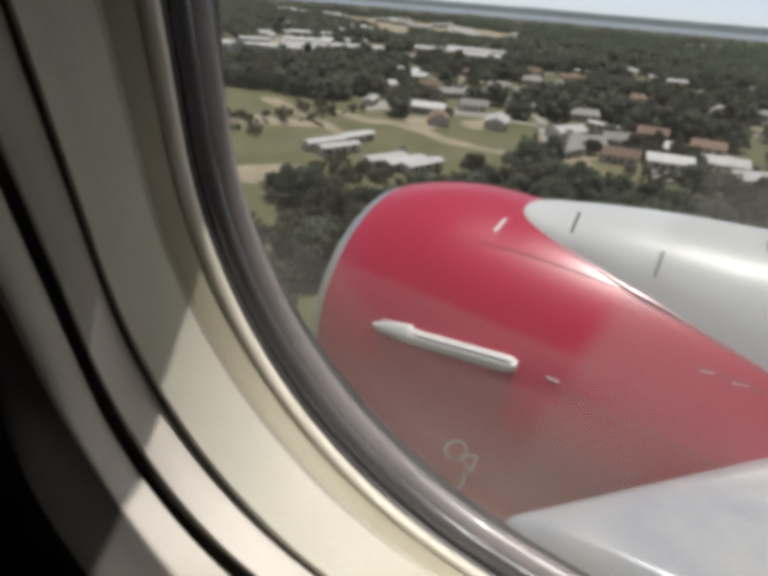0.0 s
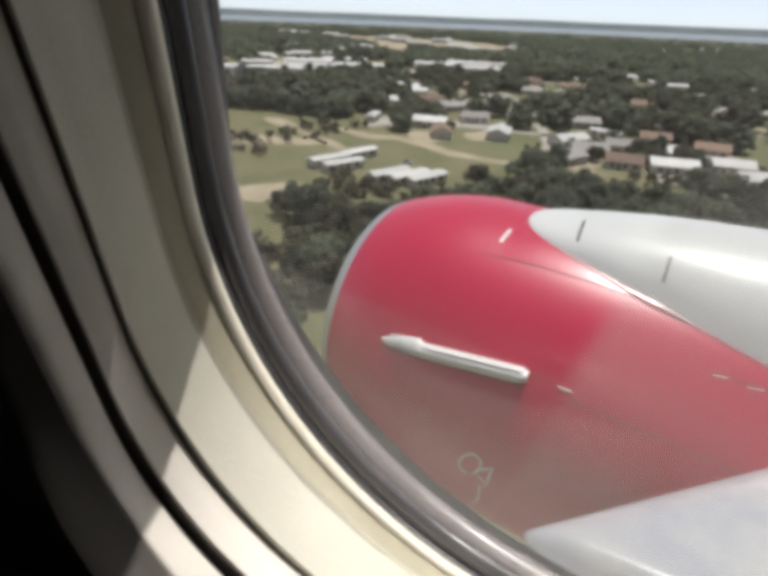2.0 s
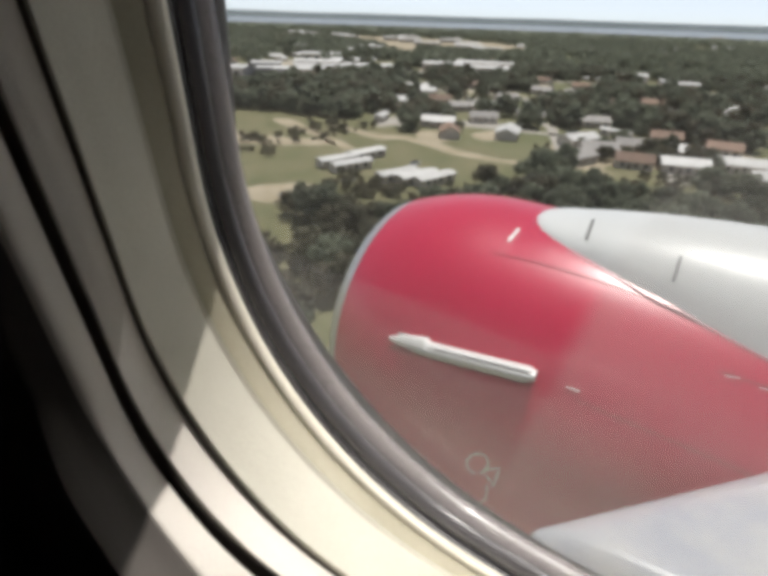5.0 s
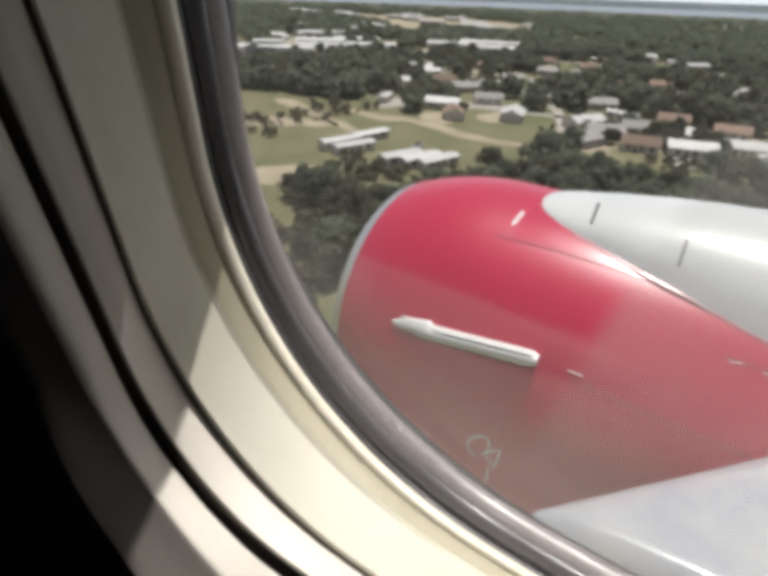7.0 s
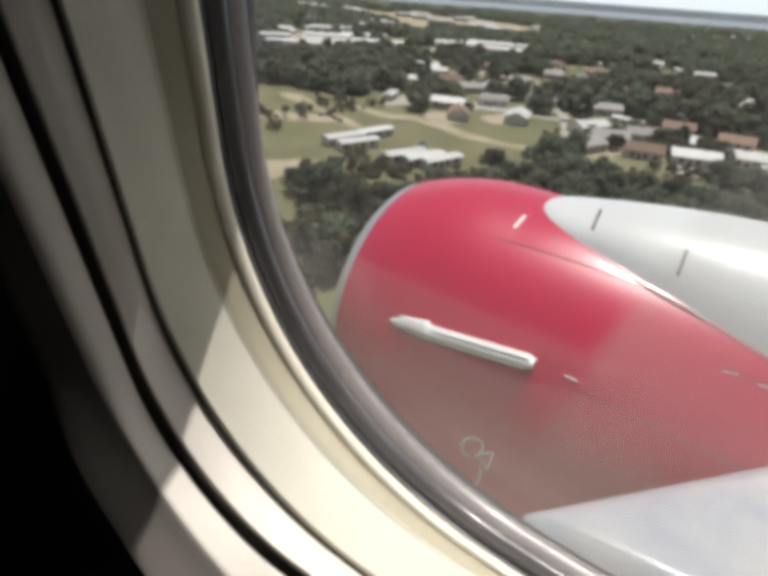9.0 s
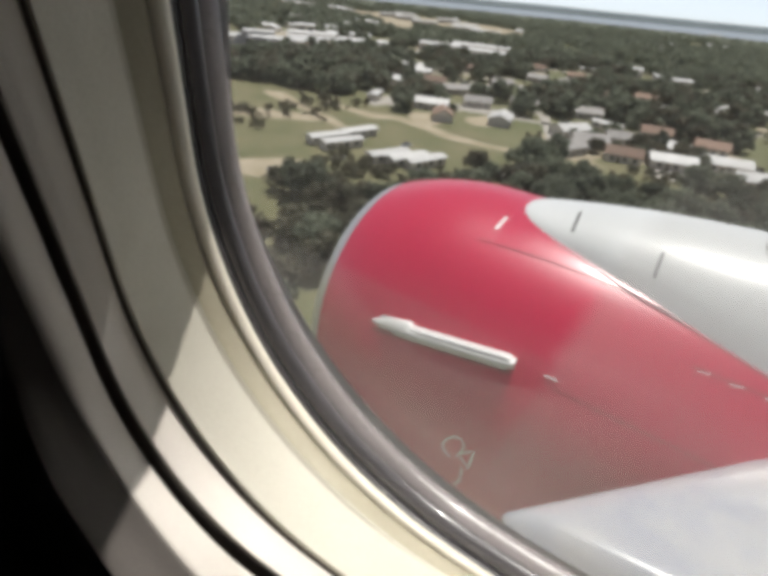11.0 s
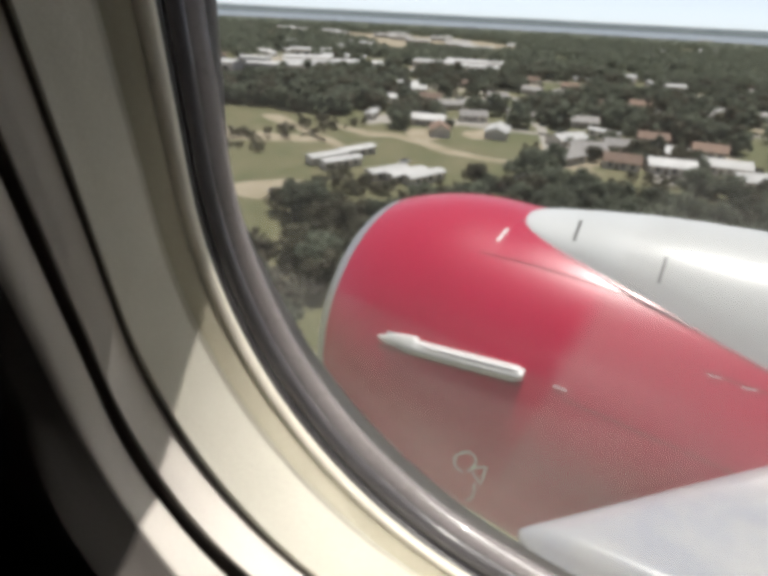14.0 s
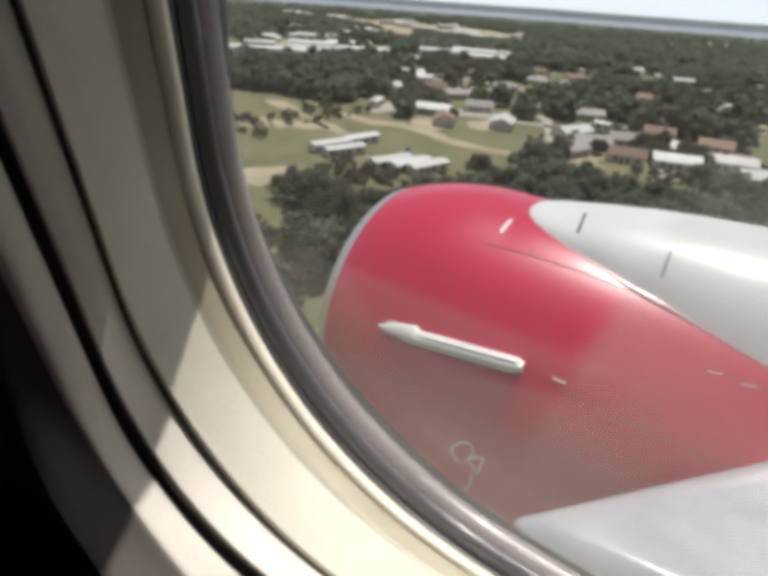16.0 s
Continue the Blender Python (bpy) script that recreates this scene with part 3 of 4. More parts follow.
M_WALLP = mat("pale_house_wall", (0.58, 0.54, 0.47), (0.50, 0.46, 0.40), 0.4, 0.85, fine=4, per_object=0.15)
M_ROOFW = mat("white_metal_roof", (0.60, 0.59, 0.57), (0.46, 0.45, 0.43), 0.25, 0.5, fine=2, per_object=0.12)
M_ROOFG = mat("grey_shingle_roof", (0.30, 0.28, 0.26), (0.22, 0.21, 0.20), 0.4, 0.85, fine=6, per_object=0.3)
M_ROOFB = mat("brown_shingle_roof", (0.26, 0.17, 0.12), (0.19, 0.13, 0.10), 0.4, 0.85, fine=6, per_object=0.25)
M_PANE = mat("dark_window_glass", (0.03, 0.035, 0.04), None, 2, 0.15, fine=4)
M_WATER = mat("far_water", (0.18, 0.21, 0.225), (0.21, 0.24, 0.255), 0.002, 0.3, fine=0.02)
M_TYRE = mat("tyre_rubber", (0.02, 0.02, 0.02), None, 5, 0.8)
M_CARW = mat("car_paint", (0.55, 0.56, 0.57), (0.5, 0.5, 0.5), 1, 0.3, coat=0.5, per_object=0.5)


def thin_leaf(m, share):
    """Lets some of the light through, as thin leaves do."""
    n, l = nodes_of(m)
    p = n["Principled BSDF"]
    ts, mx = n.new("ShaderNodeBsdfTranslucent"), n.new("ShaderNodeMixShader")
    l.new(p.inputs["Base Color"].links[0].from_socket, ts.inputs[0])
    mx.inputs[0].default_value = share
    l.new(p.outputs[0], mx.inputs[1])
    l.new(ts.outputs[0], mx.inputs[2])
    l.new(mx.outputs[0], n["Material Output"].inputs[0])


thin_leaf(M_LEAF, 0.45)
thin_leaf(M_LEAF_DRY, 0.40)

# one sheet to the horizon, gently rolling far out
bm = bmesh.new()
radii = [0, 40, 80, 130, 200, 300, 450, 700, 1100, 1700, 2600, 3600, 4700]
seg = 72
rows = []
for r in radii[1:]:
    rows.append([bm.verts.new((r * math.cos(2 * math.pi * i / seg), r * math.sin(2 * math.pi * i / seg), GZ)) for i in range(seg)])
c = bm.verts.new((0, 0, GZ))
for i in range(seg):
    bm.faces.new((c, rows[0][i], rows[0][(i + 1) % seg]))
for a, b in zip(rows, rows[1:]):
    for i in range(seg):
        j = (i + 1) % seg
        bm.faces.new((a[i], b[i], b[j], a[j]))
bmesh.ops.recalc_face_normals(bm, faces=bm.faces)
tagged(put("ground", bm, M_GROUND), "dry grass and woodland soil reaching the horizon", "ground", kind="structure")

CLEAR = []          # places kept free of trees: centre x, y, half sizes, turn


def patch(name, x, y, sx, sy, turn, material, label, category, h=0.06, free=True, ragged=0.12):
    """A field or yard with an uneven rim, a thin slab on the ground."""
    bm = bmesh.new()
    n = 40
    vs, lo = [], []
    for i in range(n):
        a = 2 * math.pi * i / n
        ca, sa = math.cos(a), math.sin(a)
        k = 1 / max(abs(ca), abs(sa)) ** 0.75
        k *= 1 + ragged * noise.noise((ca * 1.7 + x, sa * 1.7 + y, 0.3))
        vs.append(bm.verts.new((sx * ca * k, sy * sa * k, h)))
        lo.append(bm.verts.new((sx * ca * k * 1.01, sy * sa * k * 1.01, -0.02)))
    bm.faces.new(vs)
    for i in range(n):
        j = (i + 1) % n
        bm.faces.new((vs[i], lo[i], lo[j], vs[j]))
    bmesh.ops.recalc_face_normals(bm, faces=bm.faces)
    ob = put(name, bm, material, smooth=False)
    ob.matrix_world = pose(x, y, GZ, 0, 0, turn)
    if free:
        CLEAR.append((x, y, sx * 0.98, sy * 0.98, radians(turn)))
    return tagged(ob, label, category, kind="structure")


def road(name, pts, width, material, label, h=0.10):
    bm = bmesh.new()
    rows = []
    for i, (x, y) in enumerate(pts):
        a, b = Vector(pts[max(0, i - 1)]), Vector(pts[min(len(pts) - 1, i + 1)])
        d = (b - a).normalized()
        s = Vector((-d.y, d.x)) * width / 2
        rows.append([(x - s.x, y - s.y, GZ), (x - s.x, y - s.y, GZ + h), (x + s.x, y + s.y, GZ + h), (x + s.x, y + s.y, GZ)])
        if i:
            px, py = pts[i - 1]
            CLEAR.append(((x + px) / 2, (y + py) / 2, math.hypot(x - px, y - py) / 2 + 1, width / 2 + 2.0, math.atan2(y - py, x - px)))
    return tagged(put(name, sheet(rows, closed=False), material, smooth=False), label, "road", kind="structure")


def is_clear(x, y, pad=0.0):
    for cx, cy, sx, sy, t in CLEAR:
        dx, dy = x - cx, y - cy
        u, v = dx * math.cos(t) + dy * math.sin(t), -dx * math.sin(t) + dy * math.cos(t)
        if abs(u) < sx + pad and abs(v) < sy + pad:
            return True
    return any(in_poly(x, y, p) for p in POLYS)


POLYS = []


def poly(name, pts, material, label, category, h=0.06, free=True):
    """A field or yard given by its corners, rounded off and frayed, as a thin slab."""
    out = []
    n = len(pts)
    for i in range(n):
        p0, p1, p2, p3 = (Vector(pts[(i + k) % n]) for k in (-1, 0, 1, 2))
        for k in range(6):
            t = k / 6
            q = 0.5 * (2 * p1 + (p2 - p0) * t + (2 * p0 - 5 * p1 + 4 * p2 - p3) * t * t + (3 * p1 - p0 - 3 * p2 + p3) * t ** 3)
            f = 2.0 * noise.noise((q.x * 0.12, q.y * 0.12, 1.0))
            out.append((q.x + f, q.y - f))
    cx, cy = sum(p[0] for p in out) / len(out), sum(p[1] for p in out) / len(out)
    bm = bmesh.new()
    vs = [bm.verts.new((x - cx, y - cy, h)) for x, y in out]
    lo = [bm.verts.new((x - cx, y - cy, -0.02)) for x, y in out]
    bm.faces.new(vs)
    for i in range(len(vs)):
        j = (i + 1) % len(vs)
        bm.faces.new((vs[i], lo[i], lo[j], vs[j]))
    bmesh.ops.recalc_face_normals(bm, faces=bm.faces)
    ob = put(name, bm, material, smooth=False)
    ob.location = (cx, cy, GZ)
    if free:
        POLYS.append(out)
    return tagged(ob, label, category, kind="structure")


def in_poly(x, y, pts):
    inside = False
    for (x0, y0), (x1, y1) in zip(pts, pts[1:] + pts[:1]):
        if (y0 > y) != (y1 > y) and x < (x1 - x0) * (y - y0) / (y1 - y0) + x0:
            inside = not inside
    return inside


poly("field", [(-215, 160), (-168, 182), (-128, 186), (-59, 172), (-50, 140), (-56, 106), (-64, 84), (-74, 52), (-130, 70)], M_GRASS, "dry green mown field", "field")
poly("field", [(-182, 160), (-145, 148), (-122, 141), (-121, 146), (-150, 156), (-176, 167)], M_SAND, "pale sandy strip across a field", "field", h=0.12)
poly("field", [(-158, 171), (-125, 162), (-110, 168), (-80, 161), (-58, 165), (-59, 169), (-82, 168), (-110, 175), (-130, 171)], M_SAND, "pale sandy track across a field", "field", h=0.12)
poly("field", [(-165, 112), (-144, 127), (-128, 142), (-135, 146), (-158, 136), (-185, 128)], M_SAND, "bare sandy corner of a field", "field", h=0.12)
poly("field", [(-112, 80), (-96, 82), (-88, 96), (-104, 100)], M_SAND, "bare sandy patch in grass", "field", h=0.12)
poly("yard", [(-60, 180), (-30, 176), (-10, 196), (8, 206), (6, 240), (-30, 250), (-56, 225)], M_SAND, "sandy housing plots", "yard", free=False)
poly("field", [(-32, 158), (-4, 156), (22, 166), (20, 192), (-4, 186), (-24, 174)], M_GRASS, "light green rough grass", "field", free=False)
poly("yard", [(-385, 285), (-385, 400), (-284, 345), (-280, 262)], M_SAND, "wide pale concrete yard", "yard")
poly("yard", [(-270, 400), (-250, 520), (-190, 540), (-210, 420)], M_SAND, "pale warehouse yard", "yard")
poly("yard", [(-980, 780), (-690, 1000), (-440, 1000), (-270, 700), (-420, 640), (-650, 760)], M_SAND, "pale industrial yards", "yard")
patch("field", -150, 330, 26, 12, 10, M_SAND, "sandy clearing in woods", "field", ragged=0.5)
patch("field", -60, 420, 36, 14, 5, M_SAND, "sandy clearing in woods", "field", ragged=0.5)
patch("field", -120, 590, 60, 22, 15, M_GRASS, "green clearing in woods", "field", ragged=0.4)
road("road_1", [(-60, 120), (-54, 131), (-52, 144), (-49, 160), (-54, 193), (-75, 240), (-130, 290), (-250, 340)], 5, M_ROAD, "pale country road")
road("road_2", [(-54, 144), (-20, 150), (40, 170)], 4.5, M_ROAD, "pale country road")
road("road_3", [(40, 215), (3, 222), (-34, 230), (-64, 225), (-110, 214)], 5, M_ROAD, "pale residential road")
road("road_4", [(40, 300), (-22, 305), (-80, 320), (-150, 322), (-250, 340)], 5, M_ROAD, "pale residential road")
road("road_5", [(30, 470), (-60, 455), (-200, 420), (-300, 345)], 6, M_ROAD, "pale district road")


# airfield ahead: grass, taxiways and a hangar apron
poly("field", [(-470, 160), (-415, 198), (-299, 163), (-303, 126), (-330, 112), (-390, 118), (-420, 128)], M_GRASS, "mown airfield grass", "field")
poly("field", [(-720, 60), (-640, 98), (-500, 98), (-400, 96), (-345, 74), (-360, 40)], M_GRASS, "mown airfield grass", "field")
poly("field", [(-620, 112), (-480, 108), (-440, 150), (-470, 166), (-600, 168)], M_GRASS, "mown airfield grass", "field")
poly("yard", [(-385, 184), (-319, 178), (-278, 261), (-354, 345), (-400, 300)], M_ROAD, "pale hangar apron", "yard")
poly("yard", [(-640, 106), (-630, 165), (-700, 190), (-720, 120)], M_ROAD, "pale parking apron", "yard")
road("road_6", [(-307, 47), (-302, 77), (-300, 119), (-295, 162), (-270, 200)], 7, M_ROAD, "pale perimeter road")
road("road_7", [(-325, 98), (-361, 108), (-390, 112), (-420, 104), (-484, 100), (-535, 105), (-578, 104), (-640, 98)], 14, M_ROAD, "pale concrete taxiway")
road("road_8", [(-640, 170), (-567, 172), (-485, 168), (-420, 204), (-380, 190)], 6, M_ROAD, "pale airfield road")


# ---- houses
def gable(w, d, h, rise, over=0.5):
    pts = []
    for x in (-w / 2 - over, w / 2 + over):
        pts.append([(x, -d / 2 - over, h - 0.15), (x, 0, h + rise), (x, d / 2 + over, h - 0.15), (x, d / 2 + over, h + 0.05), (x, 0, h + rise + 0.22), (x, -d / 2 - over, h + 0.05)])
    bm2 = sheet(pts)
    for r in pts:
        bm2.faces.new([bm2.verts.new(p) for p in r])
    return bm2


def house(w, d, h, rise, roof_mat, label):
    ob = tagged(empty("house", (0, 0, GZ)), label, "house", group="houses among the trees")
    part("wall", box(w, d, h, (0, 0, h / 2)), M_WALLP, ob, smooth=False)
    for x in (-w / 2 + 0.02, w / 2 - 0.02):
        bm = bmesh.new()
        bm.faces.new([bm.verts.new(p) for p in ((x, -d / 2, h), (x, d / 2, h), (x, 0, h + rise))])
        part("gable_wall", bm, M_WALLP, ob, smooth=False)
    part("roof", gable(w, d, h, rise), roof_mat, ob, smooth=False)
    for sy in (-1, 1):
        for x in (-w * 0.3, w * 0.05, w * 0.32):
            part("window", box(1.3, 0.08, 1.2, (x, sy * (d / 2 + 0.03), h * 0.55)), M_PANE, ob, smooth=False)
    part("door", box(1.0, 0.1, 2.05, (-w * 0.12, -d / 2 - 0.04, 1.03)), M_BARK, ob, smooth=False)
    return ob


def shed(w, d, h, roof_mat, label, name="warehouse"):
    ob = tagged(empty(name, (0, 0, GZ)), label, "building", group="low commercial buildings")
    part("wall", box(w, d, h, (0, 0, h / 2)), M_WALLP, ob, smooth=False)
    part("roof", gable(w, d, h, d * 0.06, 0.6), roof_mat, ob, smooth=False)
    for i in range(4):
        part("door", box(w * 0.12, 0.12, h * 0.6, (-w * 0.36 + i * w * 0.24, -d / 2 - 0.05, h * 0.3)), M_PANE, ob, smooth=False)
    return ob


def car():
    ob = tagged(empty("car", (0, 0, GZ)), "small parked car on pale ground", "car", group="parked cars")
    part("body", box(4.3, 1.75, 0.62, (0, 0, 0.62), 0.18), M_CARW, ob)
    part("cabin", box(2.2, 1.5, 0.55, (-0.15, 0, 1.15), 0.2), M_PANE, ob)
    for x in (-1.35, 1.35):
        for y in (-0.8, 0.8):
            bm = bmesh.new()
            bmesh.ops.create_cone(bm, cap_ends=True, segments=14, radius1=0.33, radius2=0.33, depth=0.22, matrix=pose(x, y, 0.33, 90, 0, 0))
            part("wheel", bm, M_TYRE, ob)
    return ob


kinds = [house(13, 9, 3.0, 2.0, M_ROOFG, "single-storey house with grey shingle roof"), house(15, 9, 3.0, 1.8, M_ROOFW, "single-storey house with white metal roof"),
         house(12, 8, 2.8, 2.2, M_ROOFB, "single-storey house with brown shingle roof"), house(14, 4.4, 2.7, 0.5, M_ROOFW, "long mobile home with white roof")]
big = [shed(42, 22, 6, M_ROOFW, "long low white-roofed warehouse"), shed(26, 16, 5, M_ROOFW, "low white-roofed shop building")]
used = set()


def place(src, x, y, turn):
    m = pose(x, y, GZ, 0, 0, turn)
    if src.name in used:
        copy_thing(src, m)
    else:
        used.add(src.name)
        src.matrix_world = m


# houses by the roads and yards
YARDS = []
HOUSES = [(3, -108, 122, 75), (3, -101, 121, 72), (3, -106, 136, 78), (3, -83, 122, 72), (3, -77, 124, 74), (3, -72, 126, 74), (0, -60, 257, 30), (2, -26, 242, 15), (2, -4, 235, 10), (1, 3, 210, 15),
          (0, -34, 216, 25), (1, -54, 212, 60), (0, -43, 200, 30), (1, -13, 196, 20), (0, -46, 182, 70), (2, -28, 190, 15), (1, -18, 218, 5), (0, -140, 223, 35), (1, -116, 203, 20),
          (0, -90, 250, 30), (1, -120, 262, 40), (2, -150, 262, 30), (0, -100, 285, 15), (1, -70, 300, 10), (3, -40, 320, 5), (0, -5, 325, 20), (1, -190, 300, 35), (2, -165, 340, 20), (0, -120, 350, 0),
          (1, -80, 365, 15), (0, -30, 380, 10), (2, 0, 410, 5), (1, -230, 365, 30), (0, -30, 280, 20), (1, -10, 292, 10), (2, -50, 345, 25), (1, -8, 350, 12), (0, -60, 395, 8)]
for k, x, y, t in HOUSES:
    place(kinds[k], x, y, t)
    CLEAR.append((x, y, 8.5, 6.5, radians(t)))
    YARDS.append((x, y, t))
for k, x, y, t in [(0, -340, 360, 42), (0, -310, 330, 42), (1, -365, 320, 45), (1, -330, 290, 40), (0, -248, 440, 20), (0, -235, 480, 20), (1, -215, 505, 25), (0, -205, 440, 20),
                   (0, -560, 850, 20), (0, -620, 880, 25), (0, -700, 830, 15), (0, -760, 880, 10), (0, -520, 930, 30), (0, -430, 830, 20), (0, -480, 780, 25), (0, -820, 850, 20), (0, -880, 870, 10), (0, -390, 760, 20), (0, -340, 720, 24), (0, -640, 960, 20),
                   (0, -260, 900, 10), (0, -140, 1050, 5), (0, -80, 1250, 0), (0, -420, 1300, 10), (0, -700, 1500, 5), (0, -250, 1700, 8), (0, -60, 1650, 4), (0, -180, 2300, 4), (0, -100, 760, 6), (1, -137, 524, 10), (1, -95, 499, 20), (1, -51, 457, 30), (0, -600, 1450, 10), (0, -300, 300, 40), (0, -330, 400, 40), (0, -285, 365, 42), (0, -400, 430, 40), (0, -450, 480, 35), (0, -500, 520, 30), (0, -420, 520, 30), (0, -560, 600, 25), (0, -480, 600, 30), (0, -362, 240, 20), (0, -350, 265, 20), (0, -690, 215, 15), (0, -600, 215, 10), (1, -590, 250, 10)]:
    place(big[k], x, y, t)
    CLEAR.append((x, y, 24 if k == 0 else 15, 14 if k == 0 else 10, radians(t)))
# scattered far roofs
for i in range(300):
    a, d = radians(rng.uniform(-56, 6)), 190 + 1150 * rng.uniform(0, 1) ** 1.4
    x, y = d * math.sin(a), d * math.cos(a)
    if is_clear(x, y, 6):
        continue
    t = rng.uniform(0, 180)
    place(kinds[int(rng.integers(0, 4))], x, y, t)
    CLEAR.append((x, y, 16, 13, radians(t)))
    YARDS.append((x, y, t))


# bare sandy yards and drives beside the houses, four shapes
def yard_mesh(seed, material):
    bm = bmesh.new()
    rim = []
    for i in range(28):
        a = 2 * math.pi * i / 28
        k = 1 + 0.45 * noise.noise((math.cos(a) * 1.4 + seed * 7, math.sin(a) * 1.4, seed))
        rim.append((10.5 * k * math.cos(a), 6.5 * k * math.sin(a)))
    top, low = [bm.verts.new((x, y, 0.08)) for x, y in rim], [bm.verts.new((x * 1.02, y * 1.02, -0.05)) for x, y in rim]
    bm.faces.new(top)
    for i in range(28):
        bm.faces.new((top[i], low[i], low[(i + 1) % 28], top[(i + 1) % 28]))
    bmesh.ops.recalc_face_normals(bm, faces=bm.faces)
    me = bpy.data.meshes.new("yard")
    bm.to_mesh(me)
    bm.free()
    me.materials.append(material)
    return me


yard_kinds = [yard_mesh(i, m) for i, m in enumerate((M_SAND, M_ROAD, M_SAND, M_GRASS))]
for i, (x, y, t) in enumerate(YARDS):
    if i < 6:
        continue
    side = (-1) ** i * 6.0
    u, v = x - math.sin(radians(t)) * side, y + math.cos(radians(t)) * side
    ob = new("yard", yard_kinds[i % 4])
    ob.matrix_world = pose(u, v, GZ + 0.002 * (i % 9), 0, 0, t + 20 * math.sin(i)) @ Matrix.Diagonal((0.8 + 0.5 * (i * 0.37 % 1), 0.8 + 0.5 * (i * 0.61 % 1), 1, 1))
    tagged(ob, "bare pale yard beside a house", "yard", kind="structure")
    CLEAR.append((u, v, 8, 4.5, radians(t)))
c0 = car()
for x, y, t in [(-50, 196, 80), (-38, 208, 20), (-22, 226, 10), (-8, 214, 100), (-56, 140, 80), (-97, 88, 20), (-93, 110, 70), (-66, 116, 15), (-88, 140, 80), (-30, 150, 8), (-30, 235, 20), (-350, 340, 45), (-358, 350, 45), (-366, 360, 45)]:
    place(c0, x, y, t)


# ---- trees
def leaf_cloud(seed, clumps, leaves, h, spread, size):
    """Triangles of a crown: clumps of leaf quads round limbs. Returns vertices (n, 4, 3)."""
    g = np.random.default_rng(seed)
    quads = []
    for i in range(clumps):
        a, u = g.uniform(0, 2 * np.pi), g.uniform(0, 1)
        zz = h * (0.38 + 0.58 * u)
        rad = spread * np.sqrt(max(0.05, 1 - (2 * u - 0.75) ** 2 / 1.8)) * g.uniform(0.25, 1.0)
        c = np.array([rad * np.cos(a), rad * np.sin(a), zz])
        cr = spread * g.uniform(0.28, 0.46)
        p = g.normal(size=(leaves, 3))
        p /= np.linalg.norm(p, axis=1)[:, None]
        pos = c + p * cr * g.uniform(0.55, 1.05, (leaves, 1)) * np.array([1, 1, 0.75])
        t1 = np.cross(p, g.normal(size=(leaves, 3)))
        t1 /= np.linalg.norm(t1, axis=1)[:, None]
        t2 = np.cross(p, t1) + 0.5 * p * g.normal(size=(leaves, 1))
        s = size * g.uniform(0.6, 1.3, (leaves, 1))
        quads.append(np.stack([pos - t1 * s - t2 * s * 0.6, pos + t1 * s * 0.8 - t2 * s, pos + t1 * s + t2 * s * 0.7, pos - t1 * s * 0.7 + t2 * s], 1))
    return np.concatenate(quads)


def quad_mesh(name, q, material):
    n = len(q)
    me = bpy.data.meshes.new(name)
    me.vertices.add(n * 4)
    me.vertices.foreach_set("co", q.reshape(-1).astype(np.float32))
    me.loops.add(n * 4)
    me.loops.foreach_set("vertex_index", np.arange(n * 4, dtype=np.int32))
    me.polygons.add(n)
    me.polygons.foreach_set("loop_start", np.arange(n, dtype=np.int32) * 4)
    me.polygons.foreach_set("loop_total", np.full(n, 4, dtype=np.int32))
    me.update()
    me.validate()
    me.materials.append(material)
    return me


def trunk_mesh(h, r):
    rings = []
    for z, k in ((0, 1.25), (h * 0.1, 0.95), (h * 0.35, 0.7), (h * 0.6, 0.45), (h * 0.85, 0.15)):
        rings.append([(r * k * math.cos(2 * math.pi * i / 8) + 0.02 * z, r * k * math.sin(2 * math.pi * i / 8), z) for i in range(8)])
    bm = sheet(rings)
    for i in range(5):
        a = i * 2.4
        b = Vector((0.02 * h * 0.4, 0, h * (0.3 + 0.07 * i)))
        e = b + Vector((math.cos(a) * h * 0.28, math.sin(a) * h * 0.28, h * 0.22))
        lr = []
        for k, w in ((0, 0.3), (0.5, 0.2), (1, 0.06)):
            c = b.lerp(e, k)
            lr.append([c + Vector((r * w * math.cos(t), r * w * math.sin(t), 0)) for t in (0, 2.1, 4.2)])
        rows = [[bm.verts.new(p) for p in q] for q in lr]
        for p, q in zip(rows, rows[1:]):
            for j in range(3):
                bm.faces.new((p[j], p[(j + 1) % 3], q[(j + 1) % 3], q[j]))
    return bm


trees = []
for s, (h, spread, material, lab) in enumerate([(7.5, 4.4, M_LEAF, "broad dark green oak tree"), (9, 4.0, M_LEAF, "tall dark green tree"), (6, 3.8, M_LEAF, "small round green leafy tree"),
                                               (6.5, 4.0, M_LEAF_DRY, "brownish half-bare spreading tree"), (9.5, 3.0, M_LEAF, "slim dark green pine")]):
    ob = tagged(empty("tree", (0, 0, GZ)), lab, "tree", group="trees of the wood")
    part("trunk", trunk_mesh(h, 0.28), M_BARK, ob)
    cr = new("crown", quad_mesh("crown", leaf_cloud(s, 26, 70, h, spread, 0.28), material))
    cr.parent = ob
    trees.append(ob)

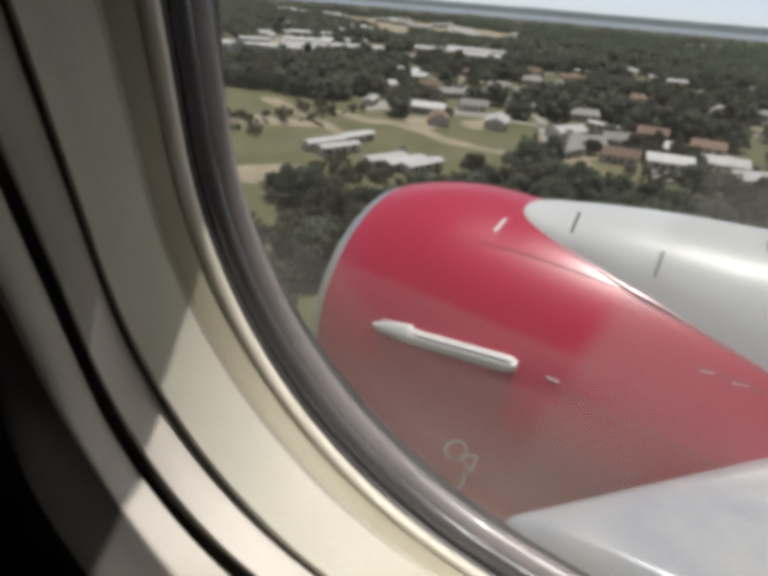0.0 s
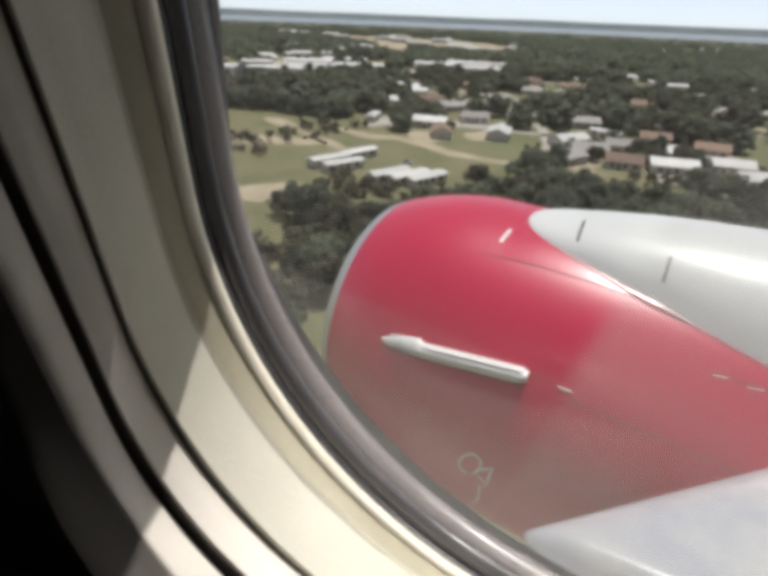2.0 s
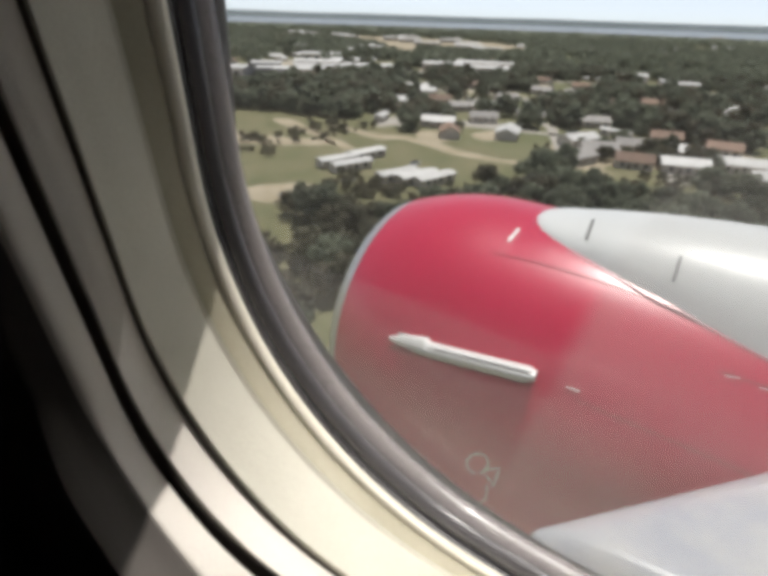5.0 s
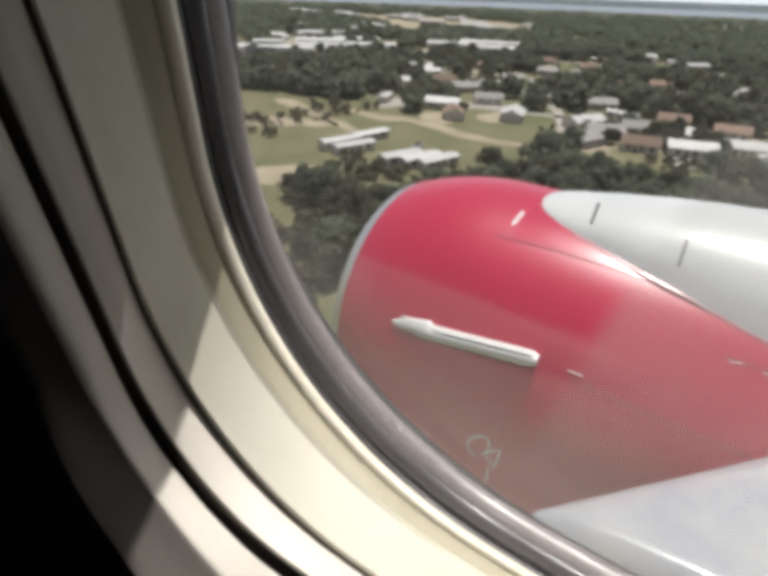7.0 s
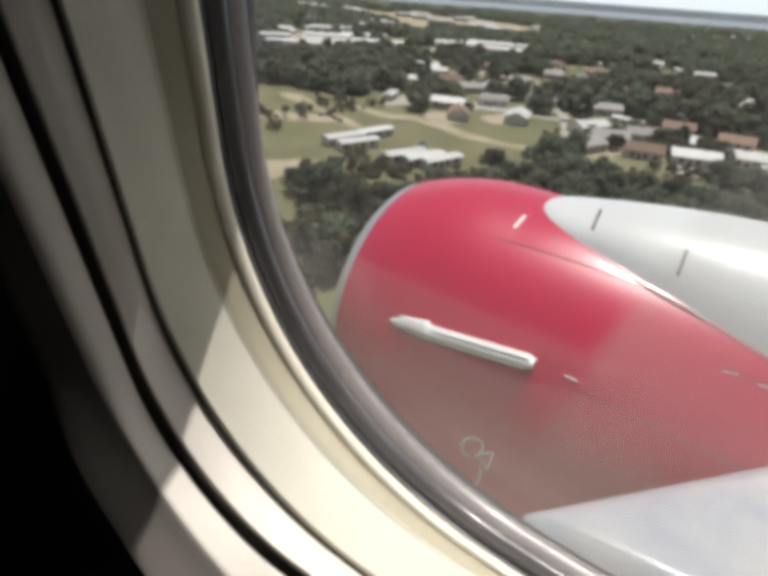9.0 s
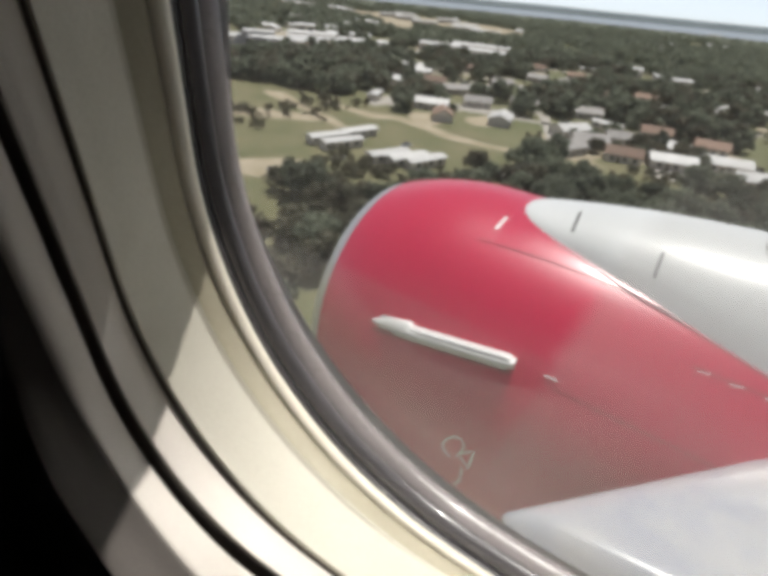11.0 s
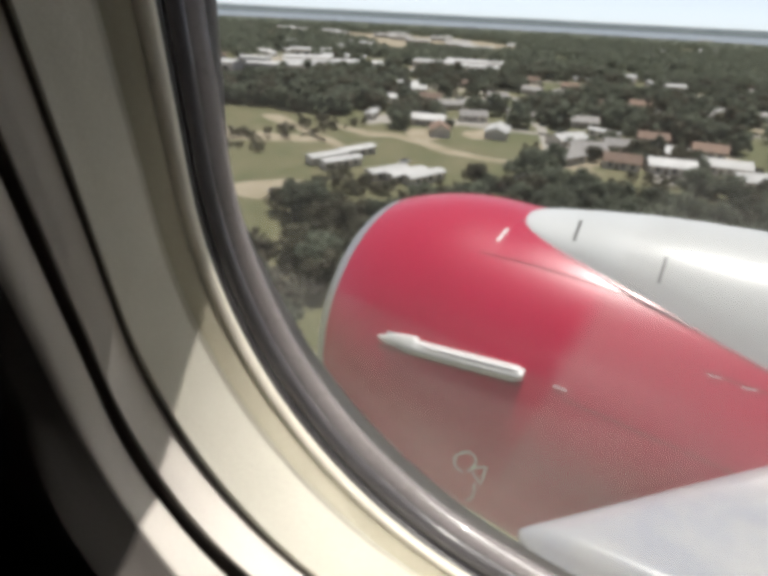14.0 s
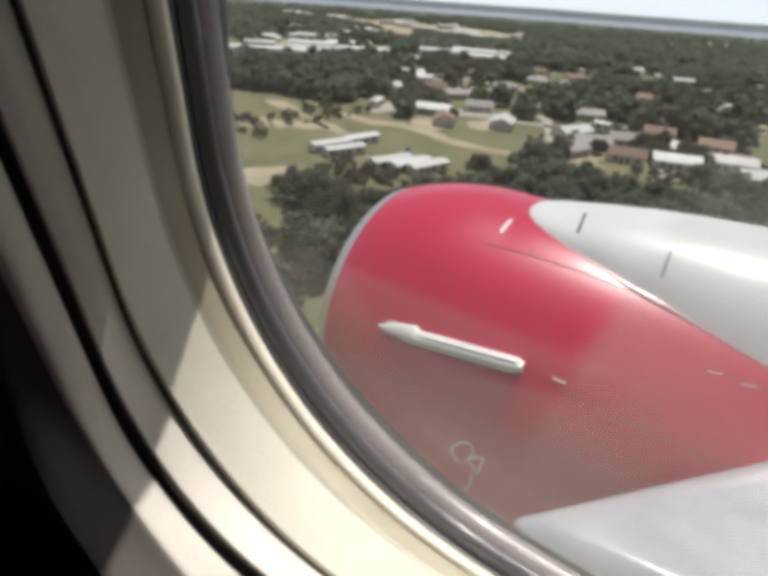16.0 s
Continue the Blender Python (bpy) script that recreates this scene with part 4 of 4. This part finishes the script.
# the nearest stretch of wood: single trees
near, mid, far = [], [], []
for i in range(60000):
    a, d = radians(rng.uniform(-60, 9)), 60 + 1800 * rng.uniform(0, 1) ** 2.1
    x, y = d * math.sin(a), d * math.cos(a)
    dens = noise.noise((x * 0.013, y * 0.013, 2.0)) + 0.5 * noise.noise((x * 0.05, y * 0.05, 5.0))
    if dens < -0.12 or is_clear(x, y, 2.0):
        continue
    cell = near if d < 210 else mid if d < 520 else far
    gap = 5.0 if d < 210 else 5.5
    if cell is near and any((x - q[0]) ** 2 + (y - q[1]) ** 2 < gap * gap for q in near):
        continue
    if cell is near and len(near) >= 430 or cell is mid and len(mid) >= 2600 or cell is far and len(far) >= 9000:
        continue
    cell.append((x, y, rng.uniform(0.75, 1.25), rng.uniform(0, 360), dens))
for x, y, s in [(-76, 81, 1.2), (-81, 84, 1.1), (-72, 85, 1.0), (-79, 77, 1.1), (-71, 78, 0.9), (-58, 133, 1.0), (-84, 79, 1.0), (-52, 150, 1.0), (-47, 152, 1.2), (-50, 157, 1.1), (-43, 158, 1.2), (-39, 150, 1.0)]:
    near.append((x, y, s, 40.0 * s * x, 0.3))
for i, (k, x, y, t) in enumerate(HOUSES[6:]):
    for j in range(2):
        a, d = 0.4 + 2.2 * j + 0.5 * math.sin(i), 9.5 + 2.5 * ((i * 3 + j) * 0.618 % 1)
        near.append((x + d * math.cos(a), y + d * math.sin(a), 0.4 + 0.45 * ((i + j) * 0.37 % 1), 50.0 * j + 20 * i, 0.3))
near.sort(key=lambda q: q[0] ** 2 + q[1] ** 2)
first = set()
for i, (x, y, s, t, dens) in enumerate(near):
    dry = noise.noise((x * 0.02, y * 0.02, 9.0)) > 0.12
    k = 3 if dry and i % 3 else (0, 1, 2, 4, 0, 2)[i % 6]
    if k not in first:
        first.add(k)
        trees[k].matrix_world = pose(x, y, GZ - 0.1, 0, 0, t)
    else:
        copy_thing(trees[k], pose(x, y, GZ - 0.1, 0, 0, t) @ Matrix.Diagonal((s, s, s, 1)))
for k in range(5):
    if k not in first:
        trees[k].matrix_world = pose(-90 - 5 * k, 140, GZ - 0.1)


def scatter(name, places, variants, material, label):
    out = []
    for i, (x, y, s, t, dens) in enumerate(places):
        q = variants[i % len(variants)]
        c, sn = math.cos(radians(t)) * s, math.sin(radians(t)) * s
        r = np.array([[c, sn, 0], [-sn, c, 0], [0, 0, s]])
        out.append(q @ r + np.array([x, y, GZ - 0.2]))
    ob = new(name, quad_mesh(name, np.concatenate(out), material))
    return tagged(ob, label, "woods", kind="stuff")


mid_v = [leaf_cloud(20 + i, 12, 18, h, sp, 0.62) for i, (h, sp) in enumerate([(7.5, 4.6), (9, 4.2), (6.5, 4.6), (9.5, 3.8)])]
far_v = [leaf_cloud(40 + i, 8, 6, h, sp, 1.7) for i, (h, sp) in enumerate([(8, 6.5), (9, 6), (7.5, 7)])]
scatter("woods", [q for i, q in enumerate(mid) if i % 4], mid_v, M_LEAF, "dark green woodland between the houses")
scatter("woods", [q for i, q in enumerate(mid) if not i % 4], mid_v, M_LEAF_DRY, "brownish woodland between the houses")
# low scrub along the rims of fields, plots and tracks
scrub = []
for i in range(26000):
    a, d = radians(rng.uniform(-60, 9)), 70 + 420 * rng.uniform(0, 1) ** 1.3
    x, y = d * math.sin(a), d * math.cos(a)
    if len(scrub) < 800 and noise.noise((x * 0.03, y * 0.03, 11.0)) > 0.16 and not any(abs((x - cx) * math.cos(t) + (y - cy) * math.sin(t)) < sx + 1 and abs((y - cy) * math.cos(t) - (x - cx) * math.sin(t)) < sy + 1 for cx, cy, sx, sy, t in CLEAR):
        scrub.append((x, y, rng.uniform(0.2, 0.5), rng.uniform(0, 360), 0.0))
scatter("shrubs", scrub, mid_v, M_LEAF_DRY, "low brownish green scrub in rough grass")
scatter("woods", far, far_v, M_LEAF, "distant dark green woods")

# unbroken far canopy as one lumpy sheet
cols, canopy = 150, []
for j in range(46):
    d = 1450 * (1950 / 1450) ** (j / 45)
    line = []
    for i in range(cols):
        a = radians(-68 + 84 * i / (cols - 1))
        x, y = d * math.sin(a), d * math.cos(a)
        z = 7.5 + 4.5 * noise.noise((x * 0.021, y * 0.021, 3.0)) + 3.0 * noise.noise((x * 0.07, y * 0.07, 1.0))
        line.append((x, y, GZ + (z if 0 < j < 45 else -0.2)))
    canopy.append(line)
tagged(put("woods", sheet(canopy, closed=False), M_LEAF), "unbroken dark far woodland canopy", "woods", kind="stuff")
# The haze of distance is mixed into this blue-grey.
M_SHORE = mat("hazed_far_shore", (0.15, 0.18, 0.19), (0.11, 0.14, 0.15), 0.004, 0.95, fine=0.03)
shore = []
for r, z in ((4520, 0.0), (4560, 0.62), (4640, 1.0)):
    shore.append([(r * math.cos(2 * math.pi * i / 180), r * math.sin(2 * math.pi * i / 180), GZ + z * (45 + 8 * noise.noise((i * 0.23, 1.0, 0.0)))) for i in range(180)])
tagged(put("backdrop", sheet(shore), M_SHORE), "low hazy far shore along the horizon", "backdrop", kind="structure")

# water and the low far shore at the horizon
bay = [[(r * math.sin(radians(a)), r * math.cos(radians(a)), GZ + z) for a in range(-72, 19, 3)] for r, z in ((2440 , -0.1), (2450, 0.4), (3200, 0.4), (4515, 0.4))]
bay = [[(x + (60 * noise.noise((x * 0.004, 0, 0)) if j < 2 else 0), y, z) for x, y, z in row] for j, row in enumerate(bay)]
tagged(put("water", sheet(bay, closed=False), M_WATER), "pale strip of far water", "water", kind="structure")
